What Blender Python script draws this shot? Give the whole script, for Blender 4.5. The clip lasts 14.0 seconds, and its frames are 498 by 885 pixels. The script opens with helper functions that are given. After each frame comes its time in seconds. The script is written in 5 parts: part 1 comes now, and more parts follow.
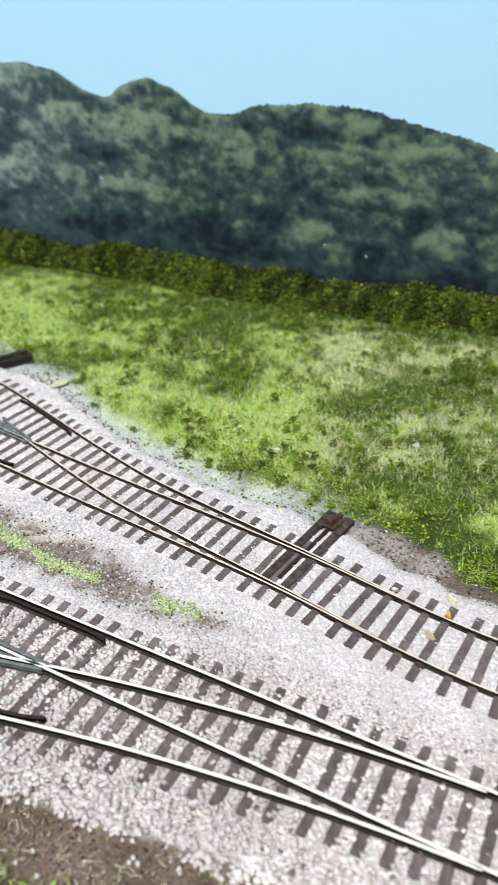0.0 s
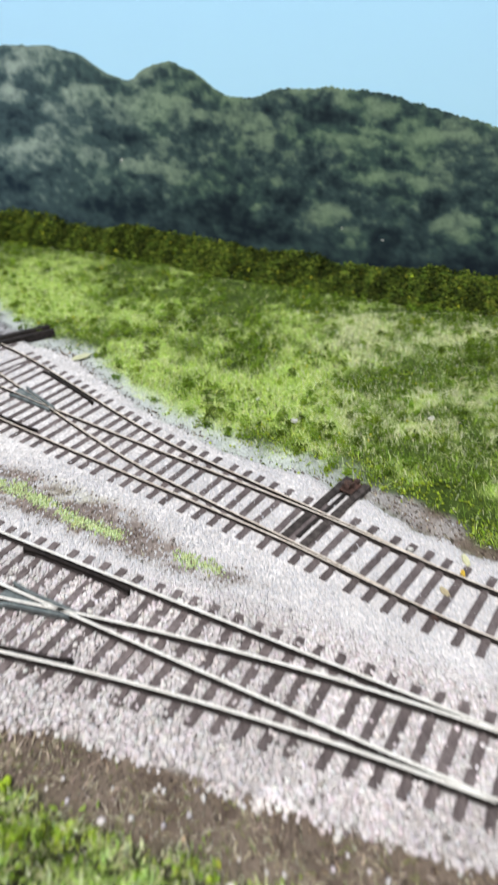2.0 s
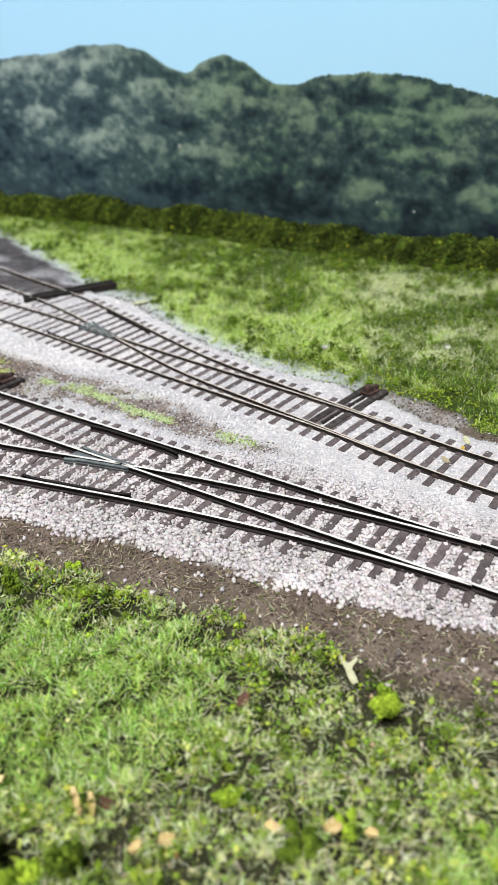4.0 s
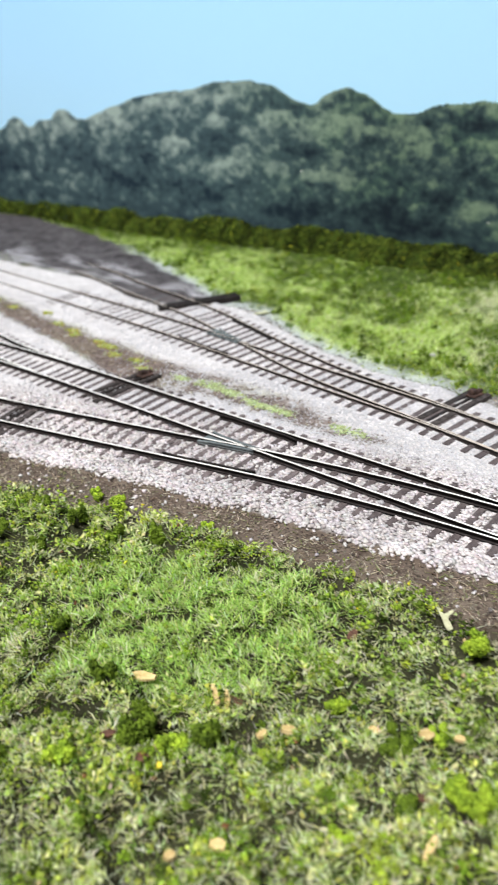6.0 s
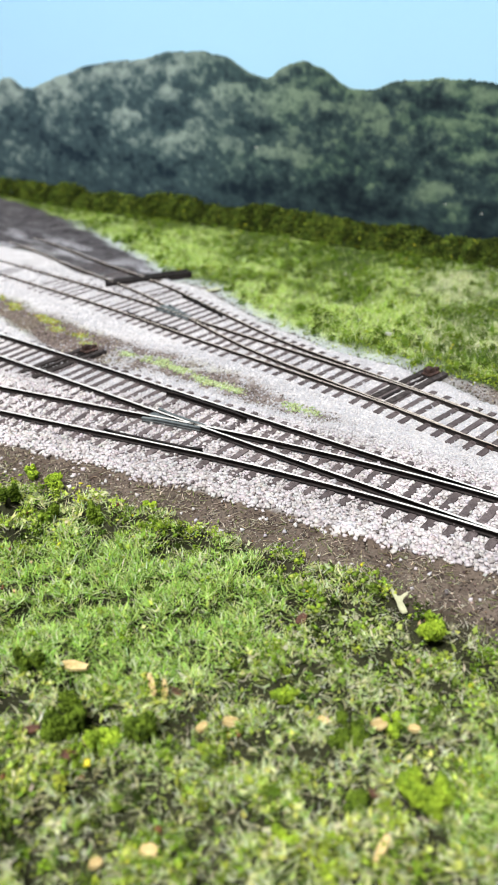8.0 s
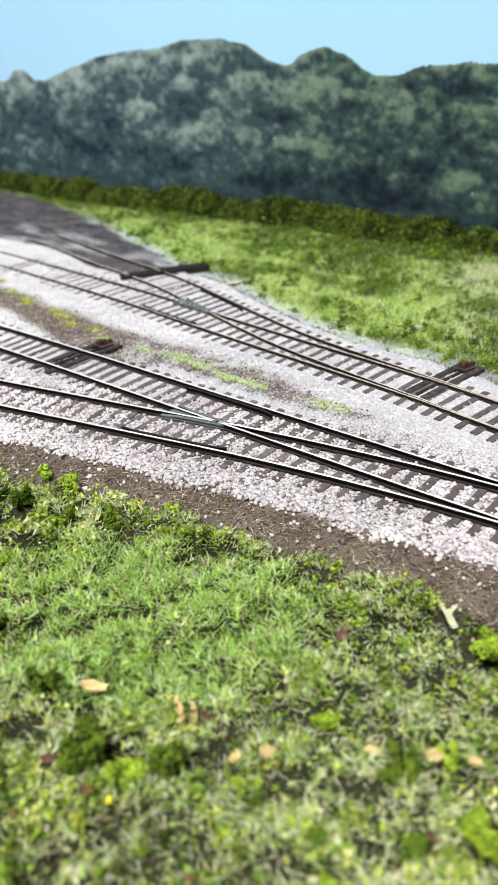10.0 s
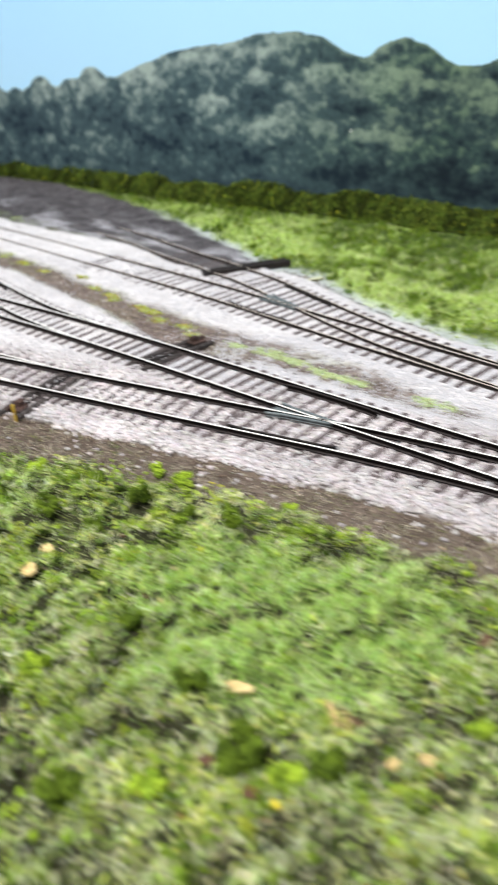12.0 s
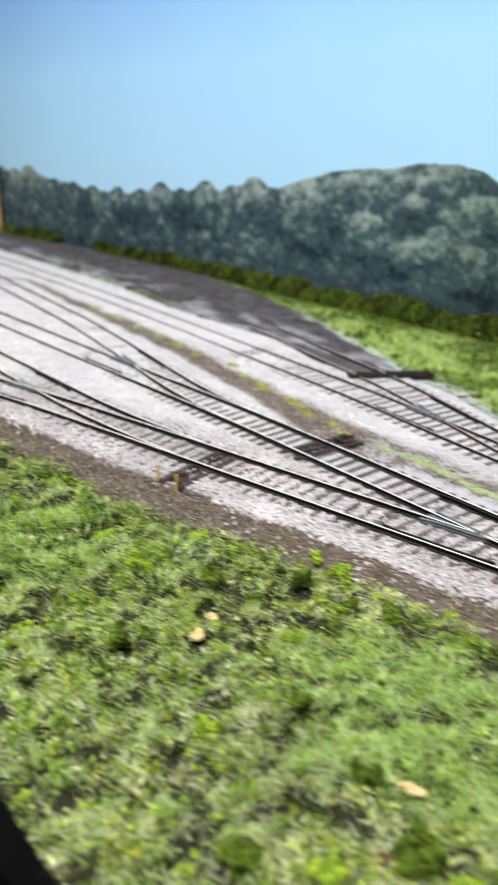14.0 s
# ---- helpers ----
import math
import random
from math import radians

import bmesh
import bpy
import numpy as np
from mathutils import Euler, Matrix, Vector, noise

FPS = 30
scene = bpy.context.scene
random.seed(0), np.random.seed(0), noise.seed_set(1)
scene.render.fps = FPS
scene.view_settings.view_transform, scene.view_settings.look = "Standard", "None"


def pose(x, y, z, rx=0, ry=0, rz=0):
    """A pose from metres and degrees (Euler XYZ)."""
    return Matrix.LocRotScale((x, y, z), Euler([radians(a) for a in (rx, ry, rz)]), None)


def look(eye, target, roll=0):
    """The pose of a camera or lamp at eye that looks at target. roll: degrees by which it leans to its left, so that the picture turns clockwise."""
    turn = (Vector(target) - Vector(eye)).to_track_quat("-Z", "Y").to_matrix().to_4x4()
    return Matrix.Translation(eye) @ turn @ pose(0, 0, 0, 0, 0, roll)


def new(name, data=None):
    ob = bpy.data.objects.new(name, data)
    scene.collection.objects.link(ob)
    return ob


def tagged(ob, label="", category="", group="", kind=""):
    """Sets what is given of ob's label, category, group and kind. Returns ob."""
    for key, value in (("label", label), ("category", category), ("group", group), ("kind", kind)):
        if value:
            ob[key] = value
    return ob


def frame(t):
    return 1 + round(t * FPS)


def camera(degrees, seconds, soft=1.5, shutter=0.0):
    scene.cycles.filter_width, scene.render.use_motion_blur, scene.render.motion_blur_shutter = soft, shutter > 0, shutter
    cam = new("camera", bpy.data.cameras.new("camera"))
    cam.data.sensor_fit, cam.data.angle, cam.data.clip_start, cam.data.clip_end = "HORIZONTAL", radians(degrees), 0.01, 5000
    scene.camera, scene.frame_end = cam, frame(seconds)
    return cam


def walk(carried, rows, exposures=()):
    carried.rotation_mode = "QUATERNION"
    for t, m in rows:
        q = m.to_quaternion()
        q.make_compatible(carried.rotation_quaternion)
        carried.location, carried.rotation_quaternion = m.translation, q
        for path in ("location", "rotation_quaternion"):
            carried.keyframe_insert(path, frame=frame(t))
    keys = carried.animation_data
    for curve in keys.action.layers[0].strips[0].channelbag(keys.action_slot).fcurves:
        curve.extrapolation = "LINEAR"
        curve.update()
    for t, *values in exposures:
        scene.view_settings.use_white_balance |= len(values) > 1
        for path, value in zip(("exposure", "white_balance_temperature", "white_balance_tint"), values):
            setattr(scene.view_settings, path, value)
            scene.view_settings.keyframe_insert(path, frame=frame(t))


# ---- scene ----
# ---------- camera ----------
cam = camera(37.56, 14.0, soft=1.2, shutter=0.4)
PATH = [
    (0, (0.01160, 0.00810, 0.15507), (0.00224, 0.17548, 0.04600), -2.20),
    (0.5, (0.00304, 0.01402, 0.15549), (-0.00811, 0.18096, 0.04590), -1.96),
    (1, (0.00377, 0.01373, 0.15598), (-0.00893, 0.18040, 0.04617), -2.01),
    (1.5, (0.00769, 0.01556, 0.15502), (-0.00540, 0.18281, 0.04613), -1.95),
    (2, (0.00742, -0.00374, 0.14890), (-0.00379, 0.16353, 0.03985), -1.62),
    (2.5, (0.01939, -0.04882, 0.14237), (0.01279, 0.12082, 0.03665), -0.76),
    (3, (0.00612, -0.06036, 0.13510), (-0.00137, 0.11051, 0.03142), -1.30),
    (3.2, (-0.00114, -0.06060, 0.13481), (-0.00890, 0.10985, 0.03046), -1.05),
    (5.3, (0.05164, -0.07323, 0.12094), (-0.00781, 0.09228, 0.02569), -6.70),
    (5.5, (0.04865, -0.07994, 0.12663), (-0.01184, 0.08506, 0.03115), -6.69),
    (6, (0.01612, -0.09606, 0.13529), (-0.03482, 0.07224, 0.03999), -4.29),
    (6.5, (0.03576, -0.10485, 0.13248), (-0.00123, 0.06685, 0.03681), -1.45),
    (7, (0.02662, -0.09406, 0.12186), (-0.00788, 0.07705, 0.02425), -0.82),
    (7.5, (0.01508, -0.09088, 0.12290), (-0.02344, 0.07898, 0.02462), -1.69),
    (8, (0.01605, -0.08589, 0.12418), (-0.02311, 0.08393, 0.02607), -2.07),
    (10.5, (0.00008, -0.06766, 0.11518), (-0.04471, 0.10096, 0.01740), -3.07),
    (11, (-0.02356, -0.06158, 0.11664), (-0.07603, 0.10449, 0.01832), -4.08),
    (11.5, (-0.06004, -0.07016, 0.12223), (-0.11701, 0.09415, 0.02346), -4.29),
    (12, (-0.01399, -0.07691, 0.11746), (-0.06668, 0.08883, 0.01870), -3.89),
    (12.5, (0.02833, -0.09194, 0.11101), (-0.01922, 0.07550, 0.01250), -2.80),
    (13, (0.02161, -0.09323, 0.10872), (-0.02975, 0.07613, 0.01556), -0.61),
    (13.5, (0.00487, -0.09054, 0.11922), (-0.05968, 0.07938, 0.03579), 0.86),
    (14, (-0.03658, -0.09429, 0.12039), (-0.11338, 0.07456, 0.04562), 1.50),
]
cam.data.dof.use_dof = True
cam.data.dof.focus_distance = 0.225
cam.data.dof.aperture_fstop = 25.0
walk(cam, [(t, look(eye, target, roll)) for t, eye, target, roll in PATH],
     ((0.0, 0.0), (1.5, -0.04), (3.0, -0.04), (5.5, 0.04), (7.5, 0.10), (10.5, 0.08), (12.0, 0.14), (13.0, 0.16), (14.0, 0.02)))

# ---------- light: a closed hobby room with two ceiling tubes ----------
scene.view_settings.exposure = 0.0
world = bpy.data.worlds.new("room_air")
scene.world = world
world.use_nodes = True
world.node_tree.nodes["Background"].inputs["Color"].default_value = (0.8, 0.87, 1.0, 1)
world.node_tree.nodes["Background"].inputs["Strength"].default_value = 0.035
for lamp_name, place, aim, watts, size_x, size_y in (
        ("ceiling_tube_over_aisle", (-0.17, -0.60, 1.27), (-0.13, 0.30, 0.0), 29.0, 0.6, 0.10),
        ("ceiling_tube_over_layout", (-0.50, 0.10, 1.27), (-0.48, 0.30, 0.0), 8.0, 0.6, 0.10)):
    lamp = bpy.data.lights.new(lamp_name, "AREA")
    lamp.shape, lamp.size, lamp.size_y, lamp.energy, lamp.color = "RECTANGLE", size_x, size_y, watts, (1.0, 0.985, 0.97)
    new(lamp_name, lamp).matrix_world = look(place, aim)

# ---------- small tools ----------
MM = 0.001
rng = np.random.default_rng(7)


def lin(r, g, b):
    """Linear colour of an sRGB triple in 0 to 255."""
    return tuple((c / 255 / 12.92) if c < 10 else ((c / 255 + 0.055) / 1.055) ** 2.4 for c in (r, g, b))


LATTICE = rng.random((256, 256))


def vnoise(x, y, scale, seed=0):
    """Smooth value noise in 0 to 1 over arrays x, y, with features of about scale."""
    u, v = np.asarray(x) / scale + 37.3 * seed, np.asarray(y) / scale + 91.7 * seed
    i, j = np.floor(u).astype(int), np.floor(v).astype(int)
    fu, fv = u - i, v - j
    fu, fv = fu * fu * (3 - 2 * fu), fv * fv * (3 - 2 * fv)
    a, b = LATTICE[i % 256, j % 256], LATTICE[(i + 1) % 256, j % 256]
    c, d = LATTICE[i % 256, (j + 1) % 256], LATTICE[(i + 1) % 256, (j + 1) % 256]
    return (a * (1 - fu) + b * fu) * (1 - fv) + (c * (1 - fu) + d * fu) * fv


def fbm(x, y, scale, seed=0, octaves=4):
    total, amp, norm = 0.0, 1.0, 0.0
    for k in range(octaves):
        total = total + amp * vnoise(x, y, scale / 2 ** k, seed + k * 3.1)
        norm, amp = norm + amp, amp * 0.55
    return total / norm


def smooth(a, lo, hi):
    t = np.clip((a - lo) / (hi - lo), 0, 1)
    return t * t * (3 - 2 * t)


def np_mesh(name, verts, faces, colours=None):
    """A mesh from arrays: places in millimetres, faces of one size, and a colour for each vertex."""
    me = bpy.data.meshes.new(name)
    verts, faces = np.asarray(verts, np.float32) * MM, np.asarray(faces, np.int32)
    me.vertices.add(len(verts))
    me.vertices.foreach_set("co", verts.ravel())
    me.loops.add(faces.size)
    me.loops.foreach_set("vertex_index", faces.ravel())
    me.polygons.add(len(faces))
    me.polygons.foreach_set("loop_start", np.arange(len(faces), dtype=np.int32) * faces.shape[1])
    if colours is not None:
        layer = me.color_attributes.new("tone", "FLOAT_COLOR", "POINT")
        layer.data.foreach_set("color", np.c_[np.asarray(colours, np.float32), np.ones(len(verts), np.float32)].ravel())
    me.update(calc_edges=True)
    return me


def put(name, me, material, parent=None, label="", smooth=False):
    """Links a mesh as one object under a thing or by itself."""
    for m in material if isinstance(material, (list, tuple)) else [material]:
        me.materials.append(m)
    if smooth:
        me.polygons.foreach_set("use_smooth", np.ones(len(me.polygons), bool))
    ob = new(name, me)
    ob.parent = parent
    return tagged(ob, label)


def part(name, bm, material, parent=None, label="", smooth=False):
    me = bpy.data.meshes.new(name)
    bm.to_mesh(me)
    bm.free()
    return put(name, me, material, parent, label, smooth)


def box_bm(size, bevel=0.0, jitter=0.0, seed=0):
    """A bevelled, slightly uneven block in millimetres, its base at z = 0."""
    bm = bmesh.new()
    bmesh.ops.create_cube(bm, size=1.0)
    for v in bm.verts:
        v.co = Vector((v.co.x * size[0], v.co.y * size[1], (v.co.z + 0.5) * size[2])) * MM
    if bevel:
        bmesh.ops.bevel(bm, geom=bm.edges[:], offset=bevel * MM, segments=1, affect="EDGES")
    if jitter:
        r = random.Random(seed)
        for v in bm.verts:
            v.co += Vector([r.uniform(-1, 1) * jitter * MM for _ in range(3)])
    return bm


def at_mm(x, y, z, turn=0.0):
    return pose(x * MM, y * MM, z * MM, 0, 0, turn)


# ---------- materials ----------
def node_material(name, rough=0.8, metal=0.0):
    m = bpy.data.materials.new(name)
    m.use_nodes = True
    n, k = m.node_tree.nodes, m.node_tree.links
    b = n["Principled BSDF"]
    b.inputs["Roughness"].default_value, b.inputs["Metallic"].default_value = rough, metal
    return m, n, k, b


def mottled(name, dark, light, size, rough=0.8, metal=0.0, bump=0.0, fine=8.0, per_object=0.0, stretch=(1, 1, 1), spec=0.5):
    """Two tones broken up at two sizes (millimetres), with relief, and a shift of brightness from piece to piece."""
    m, n, k, b = node_material(name, rough, metal)
    b.inputs["Specular IOR Level"].default_value = spec
    co, mp = n.new("ShaderNodeTexCoord"), n.new("ShaderNodeMapping")
    mp.inputs["Scale"].default_value = stretch
    k.new(co.outputs["Object"], mp.inputs["Vector"])
    big, small, add, ramp = n.new("ShaderNodeTexNoise"), n.new("ShaderNodeTexNoise"), n.new("ShaderNodeMix"), n.new("ShaderNodeValToRGB")
    for tex, scale in ((big, 1 / (size * MM)), (small, fine / (size * MM))):
        tex.inputs["Scale"].default_value, tex.inputs["Detail"].default_value = scale, 4
        k.new(mp.outputs["Vector"], tex.inputs["Vector"])
    add.inputs[0].default_value = 0.45
    k.new(big.outputs["Fac"], add.inputs[2])
    k.new(small.outputs["Fac"], add.inputs[3])
    ramp.color_ramp.elements[0].position, ramp.color_ramp.elements[1].position = 0.36, 0.64
    ramp.color_ramp.elements[0].color, ramp.color_ramp.elements[1].color = (*dark, 1), (*light, 1)
    k.new(add.outputs[0], ramp.inputs["Fac"])
    last = ramp.outputs["Color"]
    if per_object:
        info, rng_map, hsv = n.new("ShaderNodeObjectInfo"), n.new("ShaderNodeMapRange"), n.new("ShaderNodeHueSaturation")
        rng_map.inputs["To Min"].default_value, rng_map.inputs["To Max"].default_value = 1 - per_object, 1 + per_object
        k.new(info.outputs["Random"], rng_map.inputs["Value"])
        k.new(rng_map.outputs["Result"], hsv.inputs["Value"])
        k.new(last, hsv.inputs["Color"])
        last = hsv.outputs["Color"]
    k.new(last, b.inputs["Base Color"])
    if bump:
        bp = n.new("ShaderNodeBump")
        bp.inputs["Strength"].default_value, bp.inputs["Distance"].default_value = bump, 0.3 * MM
        k.new(small.outputs["Fac"], bp.inputs["Height"])
        k.new(bp.outputs["Normal"], b.inputs["Normal"])
    return m


def toned(name, rough=0.85, grain=1.0, amount=0.25, spec=0.3, bump=0.0, sheer=0.0):
    """The mesh's own colours, broken up by a fine grain of the given size in millimetres."""
    m, n, k, b = node_material(name, rough)
    b.inputs["Specular IOR Level"].default_value = spec
    att, co, tex, mr, hsv = n.new("ShaderNodeAttribute"), n.new("ShaderNodeTexCoord"), n.new("ShaderNodeTexNoise"), n.new("ShaderNodeMapRange"), n.new("ShaderNodeHueSaturation")
    att.attribute_name = "tone"
    tex.inputs["Scale"].default_value, tex.inputs["Detail"].default_value = 1 / (grain * MM), 3
    mr.inputs["From Min"].default_value, mr.inputs["From Max"].default_value = 0.3, 0.7
    mr.inputs["To Min"].default_value, mr.inputs["To Max"].default_value = 1 - amount, 1 + amount
    k.new(co.outputs["Object"], tex.inputs["Vector"])
    k.new(tex.outputs["Fac"], mr.inputs["Value"])
    k.new(mr.outputs["Result"], hsv.inputs["Value"])
    k.new(att.outputs["Color"], hsv.inputs["Color"])
    k.new(hsv.outputs["Color"], b.inputs["Base Color"])
    if bump:
        bp = n.new("ShaderNodeBump")
        bp.inputs["Strength"].default_value, bp.inputs["Distance"].default_value = bump, 0.4 * MM
        k.new(tex.outputs["Fac"], bp.inputs["Height"])
        k.new(bp.outputs["Normal"], b.inputs["Normal"])
    if sheer:
        b.inputs["Subsurface Weight"].default_value = 0.0
        glow, mix = n.new("ShaderNodeBsdfTranslucent"), n.new("ShaderNodeMixShader")
        mix.inputs["Fac"].default_value = sheer
        k.new(hsv.outputs["Color"], glow.inputs["Color"])
        k.new(b.outputs["BSDF"], mix.inputs[1])
        k.new(glow.outputs["BSDF"], mix.inputs[2])
        k.new(mix.outputs["Shader"], n["Material Output"].inputs["Surface"])
    return m


M_GROUND = toned("earth_and_bedding", 0.95, 0.8, 0.35, 0.15, 0.8)
M_GRAIN = toned("ballast_stone", 0.9, 0.5, 0.12, 0.2)
M_CINDER = toned("cinder_grain", 0.85, 0.4, 0.2, 0.25)
M_BLADE = toned("static_grass_fibre", 0.7, 2.0, 0.12, 0.25, 0.0, 0.42)
M_FOAM = toned("ground_foam", 0.95, 0.35, 0.35, 0.1, 0.6)
M_PRINT = toned("printed_paper", 0.75, 1.6, 0.10, 0.25)
M_TIE = mottled("weathered_plastic_tie", (0.070, 0.056, 0.057), (0.175, 0.147, 0.148), 2.5, 0.85, 0, 0.6, 6, 0.22, (1, 1, 1), 0.2)
M_OLD_WOOD = mottled("dark_stained_timber", (0.018, 0.015, 0.014), (0.088, 0.074, 0.071), 2.0, 0.85, 0, 0.8, 7, 0.2, (1, 1, 1), 0.2)
M_RAIL_SIDE = mottled("painted_rail_web", (0.003, 0.0025, 0.0025), (0.014, 0.010, 0.009), 4.0, 0.8, 0.0, 0.3, 5, 0, (1, 1, 1), 0.12)
M_RAIL_HEAD = mottled("polished_rail_head", (0.74, 0.71, 0.66), (0.90, 0.89, 0.85), 9.0, 0.45, 0.1, 0.1, 6)
M_RAIL_BROWN = mottled("rust_brown_rail_web", (0.006, 0.005, 0.0045), (0.034, 0.026, 0.022), 4.0, 0.8, 0.0, 0.3, 5, 0, (1, 1, 1), 0.3)
M_RAIL_FOOT = mottled("dusty_rail_foot", (0.012, 0.010, 0.010), (0.055, 0.046, 0.045), 3.0, 0.9, 0, 0.2, 5, 0, (1, 1, 1), 0.15)
M_PAD = mottled("pinkish_stone_dust", (0.16, 0.10, 0.085), (0.46, 0.34, 0.30), 3.0, 0.95, 0, 1.0, 6, 0, (1, 1, 1), 0.1)
M_STRAW = mottled("dull_straw_scrap", (0.30, 0.25, 0.14), (0.52, 0.45, 0.31), 2.0, 0.9, 0, 0.6, 5, 0.1)
M_RAIL_WORN = mottled("dull_rail_head", (0.52, 0.43, 0.35), (0.88, 0.80, 0.70), 7.0, 0.5, 0.2, 0.1, 6)
M_FROG = mottled("grey_cast_frog", (0.07, 0.085, 0.09), (0.19, 0.22, 0.225), 3.0, 0.75, 0.0, 0.2, 5, 0, (1, 1, 1), 0.2)
M_RUST = mottled("rusty_mechanism", (0.014, 0.009, 0.007), (0.115, 0.060, 0.047), 2.0, 0.85, 0.1, 0.8, 6, 0.15)
M_BLACK = mottled("dull_black", (0.008, 0.007, 0.007), (0.035, 0.028, 0.026), 2.0, 0.8, 0, 0.5, 6, 0, (1, 1, 1), 0.2)
M_YELLOW = mottled("chipped_yellow_paint", (0.42, 0.25, 0.02), (0.78, 0.55, 0.05), 2.5, 0.6, 0, 0.3, 5)
M_CHIP = mottled("tan_wood_chip", (0.48, 0.33, 0.12), (0.72, 0.57, 0.29), 2.0, 0.85, 0, 0.6, 5, 0.2)
M_PALE = mottled("pale_dry_leaf", (0.44, 0.44, 0.26), (0.62, 0.62, 0.42), 2.0, 0.8, 0, 0.4, 5, 0.1)
M_STONE = mottled("pale_stone", (0.45, 0.44, 0.42), (0.78, 0.77, 0.74), 1.5, 0.9, 0, 0.6, 5, 0.1)
M_BROWN = mottled("brown_leaf_scrap", (0.06, 0.025, 0.015), (0.19, 0.09, 0.055), 2.0, 0.85, 0, 0.5, 5, 0.2)
M_FASCIA = mottled("black_fascia_paint", (0.0012, 0.0012, 0.0012), (0.003, 0.003, 0.003), 40.0, 0.9, 0, 0.1, 6, 0, (1, 1, 1), 0.05)
M_PLY = mottled("plywood_edge", (0.28, 0.18, 0.09), (0.45, 0.32, 0.18), 12.0, 0.8, 0, 0.3, 5, 0, (1, 1, 6))
M_TAN = mottled("tan_shed_boards", (0.36, 0.20, 0.07), (0.55, 0.34, 0.14), 6.0, 0.85, 0, 0.3, 5, 0, (4, 4, 0.6))
M_ROOM = mottled("room_plaster", (0.42, 0.42, 0.42), (0.50, 0.50, 0.49), 400.0, 0.9, 0, 0.1, 20)
M_FLOOR = mottled("dark_carpet", (0.020, 0.020, 0.022), (0.045, 0.044, 0.046), 60.0, 0.95, 0, 0.3, 20)


def sky_material():
    """Printed sky: pale above the trees, deeper blue towards the board's top."""
    m, n, k, b = node_material("printed_sky", 0.7)
    b.inputs["Specular IOR Level"].default_value = 0.2
    co, sep, mr, ramp = n.new("ShaderNodeTexCoord"), n.new("ShaderNodeSeparateXYZ"), n.new("ShaderNodeMapRange"), n.new("ShaderNodeValToRGB")
    tex, add = n.new("ShaderNodeTexNoise"), n.new("ShaderNodeMath")
    tex.inputs["Scale"].default_value = 9.0
    k.new(co.outputs["Object"], sep.inputs["Vector"])
    k.new(co.outputs["Object"], tex.inputs["Vector"])
    mr.inputs["From Min"].default_value, mr.inputs["From Max"].default_value = 0.06, 0.30
    k.new(sep.outputs["Z"], mr.inputs["Value"])
    add.operation = "MULTIPLY_ADD"
    add.inputs[1].default_value, add.inputs[2].default_value = 0.12, -0.06
    k.new(tex.outputs["Fac"], add.inputs[0])
    two = n.new("ShaderNodeMath")
    k.new(mr.outputs["Result"], two.inputs[0])
    k.new(add.outputs["Value"], two.inputs[1])
    k.new(two.outputs["Value"], ramp.inputs["Fac"])
    ramp.color_ramp.elements[0].color = (*SKY_LOW, 1)
    ramp.color_ramp.elements[1].color = (*SKY_HIGH, 1)
    mid = ramp.color_ramp.elements.new(0.55)
    mid.color = (*SKY_MID, 1)
    k.new(ramp.outputs["Color"], b.inputs["Base Color"])
    return m


SKY_LOW, SKY_MID, SKY_HIGH = (0.455, 0.745, 0.96), (0.395, 0.69, 0.965), (0.22, 0.43, 0.83)
M_SKY = sky_material()

# ---------- plan of the layout, in millimetres ----------
X0, X1 = -900.0, 230.0


def near_edge(x):       # front edge of the board
    return -26.0 - 0.45 * (x + 102.0)


def back(x):            # foot of the backdrop
    return 437.7 - 0.4026 * (x + 28.7)


def line(x, xs, ys):
    return np.interp(x, xs, ys)


def grass_edge(x):      # near grass meets the dirt strip
    return line(x, [-900, -259, -182, -132, -70, -31, 3, 25, 60, 230], [330, 131, 107, 99, 90, 80, 69, 58, 46, -25])


def stone_edge(x):      # near toe of the ballast
    return line(x, [-900, -276, -196, -133, -76, -35, 1, 25, 55, 230], [363, 152.5, 130.5, 120.5, 107.5, 96.5, 86, 78, 71, 2])


def far_stone(x):       # far toe of the ballast
    return line(x, [-900, -690, -551, -443, -348, -280, -220, -176, -148, -128, -94, -52, -17, 14, 35, 47, 64, 90, 230], [700, 602, 534, 481, 420, 386, 358, 318, 308, 322, 297, 250, 222, 206, 192, 178, 166, 150, 80])


def far_grass(x):       # far grass begins
    return line(x, [-900, -643, -453, -409, -354, -300, -250, -200, -163, -135, -124, -94, -48, -13, 22, 39, 59, 66, 83, 230], [790, 702, 618, 590, 545, 506, 458, 409, 368, 335, 321, 303, 251, 222, 206, 198, 186, 174, 160, 90])


def hedge_front(x):
    return line(x, [-900, -843, -593, -347, -221, -107, -33, 29, 84, 132, 230], [792, 767, 662, 551, 484, 447, 407, 379, 356, 340, 305])


